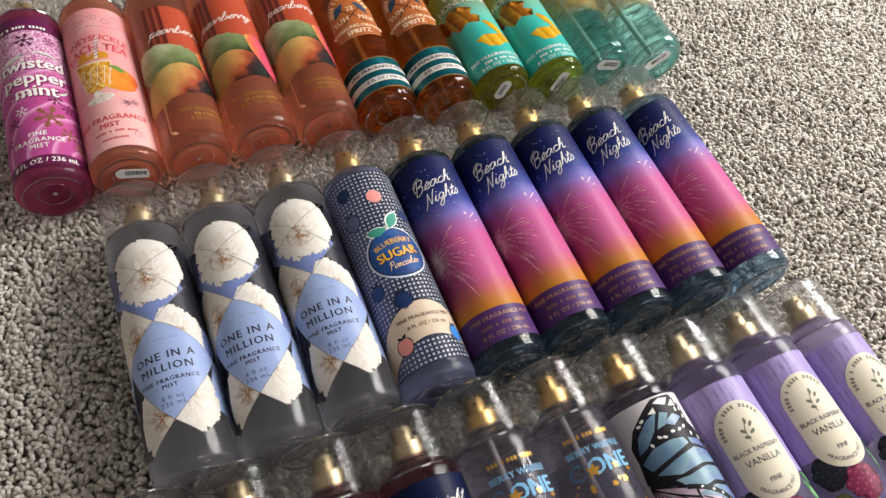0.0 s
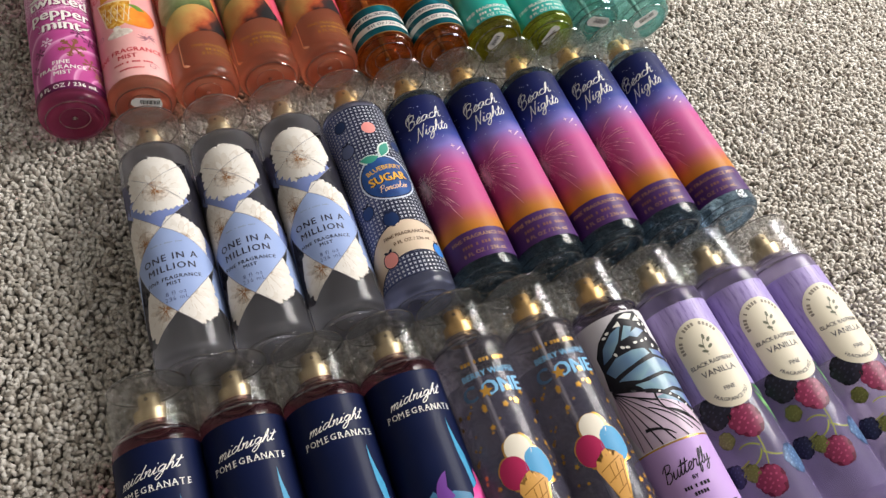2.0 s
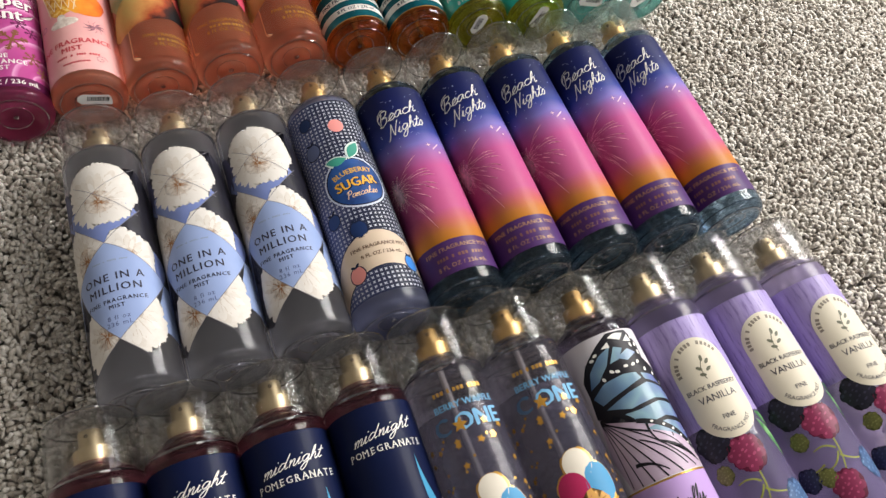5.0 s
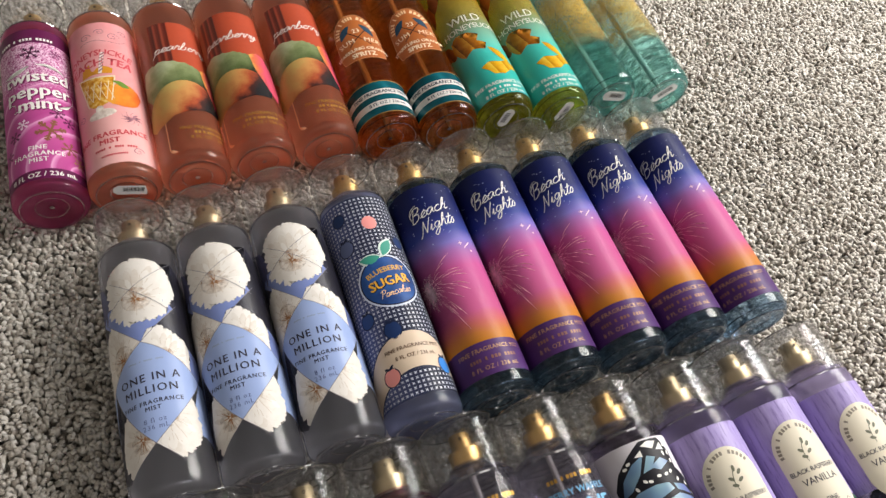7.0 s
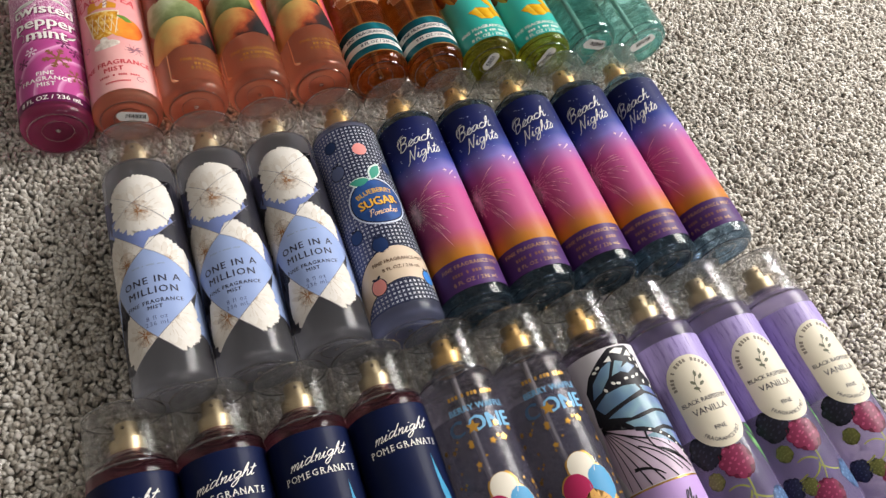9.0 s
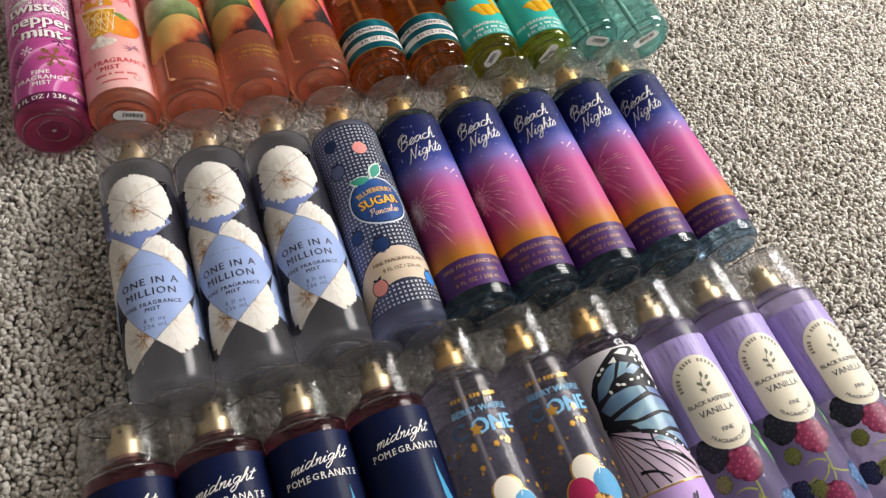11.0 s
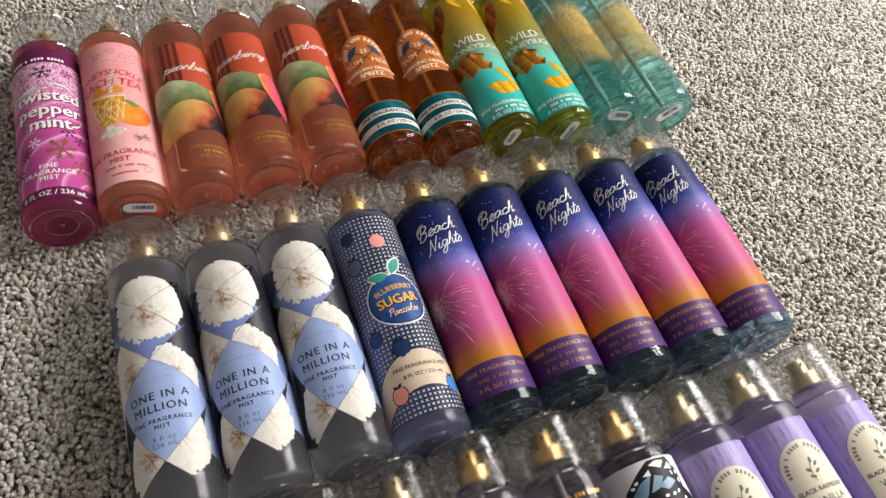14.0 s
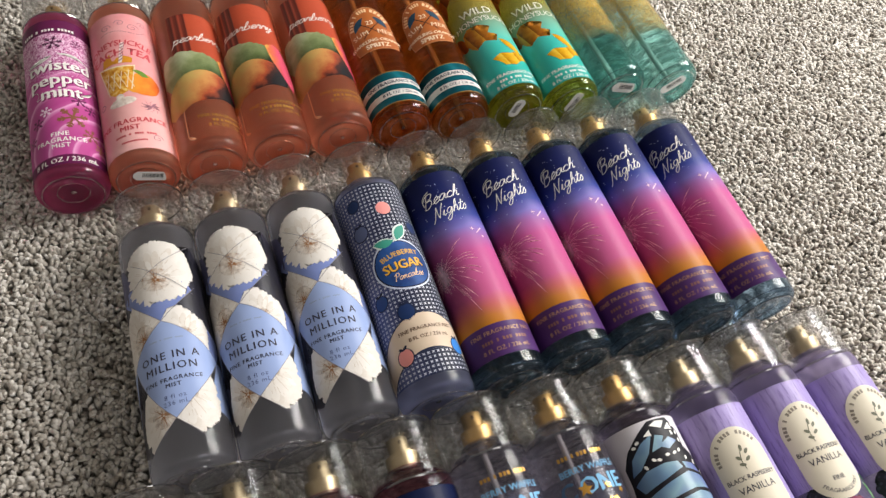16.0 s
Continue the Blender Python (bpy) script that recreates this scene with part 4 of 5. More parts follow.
# -- middle row --
def petal_bottle():
    root = bottle(MID_ROW[0], "clear bottle with white dahlias and pale lilac facets", liquid("clear_liquid", "dcdce4", murk=0.33, straight=0.4), PALE_GOLD, spin=-2)
    dark = see_through("dusk_film", lambda m, vec, u, v: (m.ramp(m.noise(60, 2, vec), [(0.4, hexa("24232c")), (0.7, hexa("302f40"))]), 0.9))
    lab = part("label", shape([[(-40, 56), (-26, 70), (-2, 30), (30, 65), (40, 60), (40, 128), (24, 150), (20, 128), (-20, 128), (-24, 140), (-40, 140)]], 0.2), dark, root, "dusky faceted film")
    part("label_foot", shape([[(-38, 46), (-22, 54), (-3, 30), (-22, 14), (-38, 20)]], 0.2), dark, lab)
    lilac = film("lilac_ink", lambda m, vec, u, v: m.mix(m.noise(45, 2, vec), hexa("8fa2cf"), hexa("a0b2da")), 0.3)
    deep = film("blue_facet_ink", lambda m, vec, u, v: m.mix(m.noise(60, 2, vec), hexa("6c7bb4"), hexa("8190c2")), 0.3)
    pieces("facet", [[(-2, 94), (20, 115), (14, 124), (-22, 124), (-30, 118)]], 0.25, deep, lab)
    pieces("facet", [[(-24, 116), (-40, 126), (-40, 150), (-24, 142), (-18, 128)]], 0.24, film("plum_facet_ink", lambda m, vec, u, v: m.mix(m.noise(60, 2, vec), hexa("44445f"), hexa("55567a")), 0.4), lab)
    pieces("facet", [[(30, 65), (40, 62), (40, 24), (24, 32), (20, 42)], [(-26, 70), (-40, 84), (-40, 24), (-34, 26), (-30, 50)]], 0.22, lilac, lab)
    pieces("facet", [[(18, 76), (27, 88), (38, 78), (30, 65)]], 0.24, deep, lab)

    m = Nodes("cream_petal")
    vec, u, v = m.uv()
    each = m.tree.nodes.new("ShaderNodeNewGeometry").outputs["Random Per Island"]
    tone = m.math("ADD", m.math("MULTIPLY", each, 0.55), m.math("MULTIPLY", m.noise(260, 3, vec), 0.5))
    m.set(Base_Color=m.ramp(tone, [(0.15, hexa("cec4b8")), (0.45, hexa("dad4cc")), (0.9, hexa("e3ded8"))]), Roughness=0.5, Specular_IOR_Level=0.28)
    petal = m.mat
    shadow = film("petal_gap_ink", lambda m, vec, u, v: m.mix(m.noise(150, 3, vec), hexa("c4b8aa"), hexa("d4cabf")))
    blush = see_through("tan_blush", lambda m, vec, u, v: (hexa("c8a88c"), m.ramp(m.noise(240, 3, vec), [(0.4, rgb(0.0, 0.0, 0.0)), (0.75, rgb(0.6, 0.6, 0.6))])), 0.5)
    heart = ink("flower_heart_ink", "a07450", 0.5)

    def dahlia(cx, cy, rx, ry, lobes, seed, window=None, hx=0.0, hy=0.0):
        """A flower of overlapping petals round a heart that may sit off its middle."""
        keep = lambda s: clip_poly(s, window) if window else s
        base = 0.28 + 0.02 * seed
        fl = part("flower", shape([keep(scallop(cx, cy, rx * 1.03, ry * 1.03, lobes, 0.17, seed, 8))], base), petal, lab, "creamy white dahlia")
        r = random.Random(seed)
        for ring, (reach, count, fat) in enumerate(((0.84, lobes, 0.26), (0.7, lobes - 3, 0.27), (0.46, lobes - 6, 0.25))):
            gaps, blades = [], []
            for k in range(count):
                a = 2 * math.pi * (k + 0.5 * ring + r.uniform(-0.22, 0.22)) / count
                d = reach * r.uniform(0.9, 1.05)
                ex, ey = cx + rx * d * math.cos(a), cy + ry * d * math.sin(a)
                sx, sy = cx + hx, cy + hy
                w = fat * r.uniform(0.8, 1.1)
                nx, ny = -(ey - sy) * w * 0.5, (ex - sx) * w * 0.5
                at = lambda t, s: (sx + (ex - sx) * t + nx * s, sy + (ey - sy) * t + ny * s)
                blade = lambda g: [at(0.12, 0), at(0.5, -0.55 * g), at(0.8, -0.85 * g), at(0.95, -0.5 * g), at(1.0, 0), at(0.95, 0.5 * g), at(0.8, 0.85 * g), at(0.5, 0.55 * g)]
                b = keep(blade(1.0))
                if len(b) > 2:
                    blades.append(b)
                g = keep(stroke([at(0.2, 0.35), at(0.5, 0.62), at(0.78, 0.95)], 0.25, 0.45))
                if len(g) > 2:
                    gaps.append(g)
            part("petal_ring", shape(blades, base + 0.05 + 0.1 * ring), petal, fl, kind="stuff")
            part("petal_line", shape(gaps, base + 0.1 + 0.1 * ring), shadow, fl, kind="stuff")
        centre = keep(oval(cx + hx, cy + hy, rx * 0.42, ry * 0.36, 20))
        if len(centre) > 2:
            part("flower_blush", shape([centre], base + 0.36), blush, fl)
        ticks = []
        for k in range(22):
            a, d = r.uniform(0, 6.28), r.uniform(1.5, 7.5)
            s = keep(stroke([(cx + hx + 0.6 * math.cos(a), cy + hy + 0.6 * math.sin(a)), (cx + hx + d * math.cos(a), cy + hy + d * math.sin(a))], 0.55, 0.15))
            if len(s) > 2:
                ticks.append(s)
        if ticks:
            part("flower_heart", shape(ticks, 0.72), heart, fl, kind="stuff")

    dahlia(0, 130, 21.5, 23.5, 18, 1, None, -1, -6)
    dahlia(9, 82, 16.5, 20, 18, 2, [(-2, 94), (30, 65), (40, 70), (40, 110), (6, 108)], 0, -1)
    dahlia(-14, 86, 19, 30, 18, 3, [(-45, 60), (-26, 71), (-2, 94), (-24, 116), (-45, 118)], 0, -1)
    dahlia(7, 42, 18, 25, 17, 4, [(-2, 30), (22, 8), (45, 20), (30, 65)], -2, 4)
    dahlia(-7, 32, 18, 22, 15, 5, [(-2, 30), (-26, 71), (-45, 40), (-34, 4), (-24, 12)], -2, 2)
    core_ = [(-2, 94)] + bow((-2, 94), (30, 65), 2.5, 6)[1:] + bow((30, 65), (-2, 30), 1, 5)[1:] + bow((-2, 30), (-26, 71), 2.5, 6)[1:] + bow((-26, 71), (-2, 94), 0.6, 6)[1:-1]
    mid = part("panel", shape([core_], 0.82), lilac, lab, "pale lilac diamond panel")
    seam = ink("seam_ink", "85828a", 0.4)
    for p in ([(-2, 94), (22, 117)], [(-2, 94), (-26, 118)], bow((-2, 94), (30, 65), 2.5, 6), bow((-2, 94), (-26, 71), -0.6, 6), bow((30, 65), (-2, 30), 1, 5), bow((-2, 30), (-26, 71), 2.5, 6), [(-2, 30), (16, 12)], [(-2, 30), (-24, 10)], [(-24, 118), (24, 150)], [(-16, 141), (20, 112)]):
        part("facet_line", shape([stroke([a, b], 0.32) for a, b in zip(p, p[1:])], 0.94), seam, lab)
    for t, v, s, b in (("ONE IN A", 70, 6.9, 0.12), ("MILLION", 62.3, 6.9, 0.12), ("FINE FRAGRANCE", 54.6, 3.7, 0.08), ("MIST", 50.6, 3.7, 0.08), ("8 fl oz", 43.4, 4.0, 0.0), ("236 mL", 39.4, 4.0, 0.0)):
        part("lettering", words(t, s, -1.0, v, 1.0, gap=1.2, bold=b), DARK_TEXT if v > 45 else ink("grey_ink", "5f6a94"), mid)
    pieces("brand_bar", bars([(-11, -6, 81, 0.9), (-4.5, -3.5, 81, 0.9), (-2, 3, 81, 0.9), (4.5, 9, 81, 0.9)]), 1.0, ink("silver_ink", "cfe0ff", 0.2, 0.5), mid)
    copies(root, MID_ROW, MID_ROW[1:3], (-8, -6))


def blueberry_bottle():
    root = bottle(MID_ROW[3], "slate blue bottle with a cartoon blueberry and checked label", liquid("periwinkle_liquid", "ccd1f0", murk=0.46))

    def print_(m, vec, u, v):
        cell = lambda s: m.math("FRACT", m.math("MULTIPLY", s, 320.0))
        a, b = cell(u), cell(v)
        da, db = m.math("ABSOLUTE", m.math("SUBTRACT", a, 0.5)), m.math("ABSOLUTE", m.math("SUBTRACT", b, 0.5))
        diag = m.math("ABSOLUTE", m.math("SUBTRACT", da, db))
        near = m.math("MULTIPLY", m.math("LESS_THAN", diag, 0.11), m.math("LESS_THAN", m.math("MAXIMUM", da, db), 0.27))
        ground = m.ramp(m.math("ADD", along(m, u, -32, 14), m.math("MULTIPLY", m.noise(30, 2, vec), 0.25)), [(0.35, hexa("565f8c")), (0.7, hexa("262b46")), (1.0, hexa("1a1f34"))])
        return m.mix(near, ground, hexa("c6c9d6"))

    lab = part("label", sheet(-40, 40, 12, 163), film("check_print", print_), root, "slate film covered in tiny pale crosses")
    line, blue, deep = ink("outline_navy", "16203e"), ink("berry_blue", "24457f"), ink("berry_deep", "1c3463")
    peach = ink("peach_dot_ink", "ef9a94")

    def dot(x, v, r, fill, rim=None, leaf=False):
        d = part("berry_dot", shape([oval(x, v, r, r * 1.05)], 0.5), rim or line, lab)
        part("berry_fill", shape([oval(x, v, r * 0.88, r * 0.93)], 0.62), fill, d)
        if leaf:
            part("berry_leaf", shape([oval(x - 1.5, v + r, 2.0, 0.9, 10, 150), oval(x + 1.5, v + r + 0.3, 2.0, 0.9, 10, 40)], 0.64), line, d)

    dot(-17, 149, 5.0, deep)
    dot(3, 140, 5.2, peach, peach)
    dot(-18, 126, 6.2, ink("slate_dot", "5d688f"), leaf=True)
    dot(-20, 71, 5.4, blue, leaf=True)
    dot(21, 124, 5, deep)
    cream = film("cream_band", lambda m, vec, u, v: m.mix(m.noise(70, 2, vec), hexa("ccb69e"), hexa("d9c6b0")))
    top = lambda x: 55 - 0.016 * (x - 2) ** 2
    low = lambda x: 30 - 0.012 * (x - 2) ** 2
    xs = [-40 + 4 * k for k in range(21)]
    part("cream_edge", shape([[(x, low(x) - 1) for x in xs] + [(x, top(x) + 1) for x in xs[::-1]]], 0.4), line, lab)
    band = part("cream_band", shape([[(x, low(x)) for x in xs] + [(x, top(x)) for x in xs[::-1]]], 0.5), cream, lab, "cream band with navy edges")
    part("lettering", words("FINE FRAGRANCE MIST", 3.6, 3, 44.5, 0.75, bold=0.08, gap=1.02), BROWN_TEXT, band)
    part("lettering", words("8 FL OZ / 236 mL", 3.6, 3, 38.5, 0.75, bold=0.08, gap=1.02), BROWN_TEXT, band)
    dot(-6, 58, 6.0, deep, leaf=True)
    dot(-16, 29, 6.0, peach, leaf=True)
    dot(22, 30, 6, ink("bright_blue", "3c86d8"), leaf=True)
    berry = part("blueberry", shape([oval(3, 93, 21, 20, 36)], 0.5), ink("pale_halo", "cfd8ea"), lab, "big round blueberry badge")
    part("berry_outline", shape([oval(3, 93, 19.8, 18.8, 36)], 0.6), line, berry)
    part("berry_face", shape([oval(3, 93, 18.9, 17.9, 36)], 0.7), film("berry_print", lambda m, vec, u, v: m.ramp(m.noise(70, 3, vec), [(0.35, hexa("1d3a72")), (0.65, hexa("2a5596"))])), berry)
    halo, green = shape([bow((3, 112), (-13, 112), 6, 6) + bow((-13, 112), (3, 112), 3, 6)[1:-1], bow((3, 111), (13, 126), 5, 6) + bow((13, 126), (3, 111), 4, 6)[1:-1]], 0.65), ink("leaf_teal", "3f9a86")
    part("leaf_halo", halo, ink("pale_leaf_edge", "d4e2dc"), berry)
    part("leaf", shape([bow((2, 112), (-12, 112.4), 4.6, 6) + bow((-12, 112.4), (2, 112), 2, 6)[1:-1]], 0.75), green, berry)
    part("leaf", shape([bow((4, 112), (12.4, 124.6), 3.8, 6) + bow((12.4, 124.6), (4, 112), 2.8, 6)[1:-1]], 0.75), green, berry)
    gold = ink("golden_text", "eab13c")
    part("lettering", words("BLUEBERRY", 5.4, 2.5, 101.5, 0.85, bold=0.15, ring=60, turn=8), ink("amber_text", "d8a84a"), berry)
    part("lettering_shadow", words("SUGAR", 9.6, 3.7, 91.7, 0.8, bold=0.5, turn=8, wide=0.95), line, berry)
    part("lettering", words("SUGAR", 9.6, 3, 92.3, 0.95, bold=0.3, turn=8, wide=0.95), gold, berry)
    part("lettering", script("Pancakes", 2.6, 5, 83.4, 0.45, 0.9, slant=0.35, turn=9, wide=1.1), ink("peach_script", "f2c89a"), berry, "peach handwritten lettering")


def sunset_bottle():
    root = bottle(MID_ROW[4], "sunset-coloured bottle with fireworks and navy night sky", liquid("sea_liquid", "9cb6cc", murk=0.12, straight=0.4), spin=-6)

    def print_(m, vec, u, v):
        wob = m.math("ADD", along(m, v, 35, 161), m.math("MULTIPLY", m.math("SUBTRACT", m.noise(34, 2, vec), 0.5), 0.07))
        body = m.ramp(wob, [(0.0, hexa("b87624")), (0.05, hexa("ba7436")), (0.11, hexa("bc625e")), (0.18, hexa("ba5684")), (0.45, hexa("b8528c")), (0.53, hexa("a0629e")), (0.61, hexa("776db4")), (0.69, hexa("333f88")), (0.8, hexa("18205a")), (1.0, hexa("121946"))])
        # shade on the bottle's left side, put into the print as maroon
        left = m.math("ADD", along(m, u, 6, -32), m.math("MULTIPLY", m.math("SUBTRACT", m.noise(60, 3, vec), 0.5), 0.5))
        shade_veil = m.math("MULTIPLY", m.ramp(left, [(0.2, rgb(0, 0, 0)), (0.9, rgb(0.92, 0.92, 0.92))]), m.ramp(along(m, v, 36, 118), [(0.0, rgb(0, 0, 0)), (0.25, rgb(1, 1, 1)), (0.8, rgb(0.9, 0.9, 0.9)), (1.0, rgb(0, 0, 0))]))
        smoke = m.math("MULTIPLY", m.ramp(m.noise(75, 4, vec), [(0.48, rgb(0, 0, 0)), (0.75, rgb(0.5, 0.5, 0.5))]), m.ramp(along(m, v, 60, 125), [(0.0, rgb(0, 0, 0)), (0.4, rgb(0.6, 0.6, 0.6)), (1.0, rgb(0, 0, 0))]))
        return m.mix(shade_veil, m.mix(smoke, body, hexa("a83f86")), hexa("6d2250"))

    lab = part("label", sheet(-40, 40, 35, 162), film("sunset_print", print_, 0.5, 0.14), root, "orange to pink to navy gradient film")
    part("band", sheet(-40, 40, 12.5, 35), film("violet_band", lambda m, vec, u, v: m.mix(m.noise(60, 2, vec), hexa("44245c"), hexa("52306c"))), lab, "violet band")
    copper = ink("copper_ink", "b58a6c", 0.4, 0.2)
    part("lettering", words("FINE FRAGRANCE MIST", 4.1, 2, 29.6, bold=0.05, gap=1.08), copper, lab)
    pieces("brand_bar", bars([(-14, -6, 23.4, 2.3), (-4, -2, 23.4, 2.3), (0, 7, 23.4, 2.3), (9, 18, 23.4, 2.3)]), 0.6, ink("dim_copper_ink", "8a5f56", 0.4, 0.2), lab)
    part("lettering", words("8 FL OZ / 236 mL", 4.1, 1, 17.4, bold=0.03, gap=1.08), copper, lab)
    part("lettering", script("Beach", 4.7, -1, 139, 0.62, slant=0.4, turn=11, wide=1.22), WHITE, lab, "white handwritten title")
    part("lettering", script("Nights", 4.7, 2.0, 127, 0.62, slant=0.4, turn=11, wide=1.08), WHITE, lab, "white handwritten title")
    pieces("flourish", [stroke(bow((-15, 137), (-9, 147), 3), 0.6, 0.4)], 0.6, WHITE, lab)
    r = random.Random(3)
    part("star_dots", shape([oval(r.uniform(-33, 33), r.uniform(112, 159), s, s, 8) for s in (r.choice((0.2, 0.28, 0.42)) for _ in range(52))], 0.4), ink("star_ink", "b9c6ec"), lab, kind="stuff")
    # fireworks: a pale smoky heart with fine trailing sparks
    cx, cy = -22, 82
    haze = see_through("pale_burst", lambda m, vec, u, v: (hexa("dcb8c4"), m.math("MULTIPLY", m.ramp(m.noise(150, 4, vec), [(0.3, rgb(0.45, 0.45, 0.45)), (0.65, rgb(1, 1, 1))]),
                       m.math("MULTIPLY", m.ramp(m.math("ABSOLUTE", along(m, u, cx, cx + 8)), [(0.1, rgb(1, 1, 1)), (1.0, rgb(0, 0, 0))]), m.ramp(m.math("ABSOLUTE", along(m, v, cy, cy + 13)), [(0.1, rgb(1, 1, 1)), (1.0, rgb(0, 0, 0))])))))
    for node in haze.node_tree.nodes:
        if node.type == "MAP_RANGE":
            node.clamp = False
    part("firework_heart", shape([oval(cx, cy, 9, 14, 24)], 0.35), haze, lab)
    trails, dots = [], []
    for k in range(110):
        # a dense tuft of short sparks, then a few long arcs
        a, d = (r.uniform(-3.1, 3.1), r.uniform(4, 13)) if k < 90 else (r.uniform(-1.1, 0.9), r.uniform(15, 34))
        x, y = math.cos(a), math.sin(a)
        lo = r.uniform(0.25, 0.6)
        end = (cx + d * x, cy + 1.15 * d * y - 0.14 * d)
        trails.append(stroke(bow((cx + d * lo * x, cy + 1.15 * d * lo * y), end, 0.06 * d * x, 5), 0.06, 0.15))
        if k % 4 == 0:
            dots.append(oval(end[0], end[1], 0.3, 0.3, 7))
    part("firework", shape(trails, 0.45), ink("spark_ink", "eba6b8", 0.5), lab, "thin golden firework trails", kind="stuff")
    part("sparks", shape(dots + [stroke([(13, 105), (19, 110)], 0.5, 0.9), oval(18, 103, 1.0, 0.8, 9), star(11, 109, 2.0, 4, 0.25)], 0.5), ink("pale_spark", "f0cad2"), lab, kind="stuff")
    copies(root, MID_ROW, MID_ROW[5:9], (-12, -20, -22, -33))


# -- near row --
def midnight_bottle():
    root = bottle(NEAR_ROW[0], "deep navy bottle with white lettering and pink flowers", liquid("plum_liquid", "c98a9a", murk=0.14), PALE_GOLD, spin=-7)
    lab = part("label", sheet(-40, 40, 10, 160), film("midnight_print", lambda m, vec, u, v: m.mix(m.noise(18, 3, vec), hexa("0b1230"), hexa("111c42")), 0.5, 0.1), root, "matt navy printed film")
    part("lettering", script("midnight", 3.3, 0, 143.4, 0.5, slant=0.5, turn=7, wide=1.42), WHITE, lab, "white handwritten title")
    part("lettering", serif_words("POMEGRANATE", 5.0, 0, 135.2, gap=1.22), WHITE, lab, "white serif capitals")
    blue = film("leaf_blue", lambda m, vec, u, v: m.mix(m.noise(160, 3, vec), hexa("2f80ac"), hexa("4aa0c8")))
    blade = [(13.6, 128), (14.6, 120), (16.4, 112), (19, 104), (19.5, 94), (21.5, 82), (21, 72), (16.5, 72), (16, 84), (15, 96), (13.4, 106), (13, 118)]
    part("leaf", shape([blade], 0.4), blue, lab, "tall blue blade leaf")
    part("leaf", shape([[(-24, 76), (-17, 82), (-9, 88), (-6, 84), (2, 85), (12, 82), (14, 74), (10, 64), (-8, 58), (-22, 62)]], 0.35), film("dusk_blue", lambda m, vec, u, v: m.mix(m.noise(90, 3, vec), hexa("356a90"), hexa("4f86a8"))), lab)
    part("leaf", shape([bow((-8, 83), (1, 97), 2.5) + [(0, 92), (-1, 88), (2, 82), (-3, 80)]], 0.45), ink("violet_leaf", "74429a"), lab)
    pink = film("pink_petal", lambda m, vec, u, v: m.ramp(m.noise(110, 3, vec), [(0.35, hexa("cf3a86")), (0.7, hexa("e868ac"))]))
    flower = part("flower", shape([scallop(26, 72, 17, 17, 7, 0.16, 2)], 0.5), pink, lab, "hot pink blossom")
    part("flower", shape([bow((22, 96), (28, 78), 2.5) + [(20, 80)]], 0.48), pink, lab)
    part("petal_line", shape([stroke(bow((30, 70), (30 + 14 * math.cos(a), 70 + 14 * math.sin(a)), 1.2), 0.9, 0.3) for a in (1.6 + 0.5 * k for k in range(8))], 0.6), ink("deep_pink_line", "a82068"), flower)
    copies(root, NEAR_ROW, NEAR_ROW[1:4], (0, 5, 5))


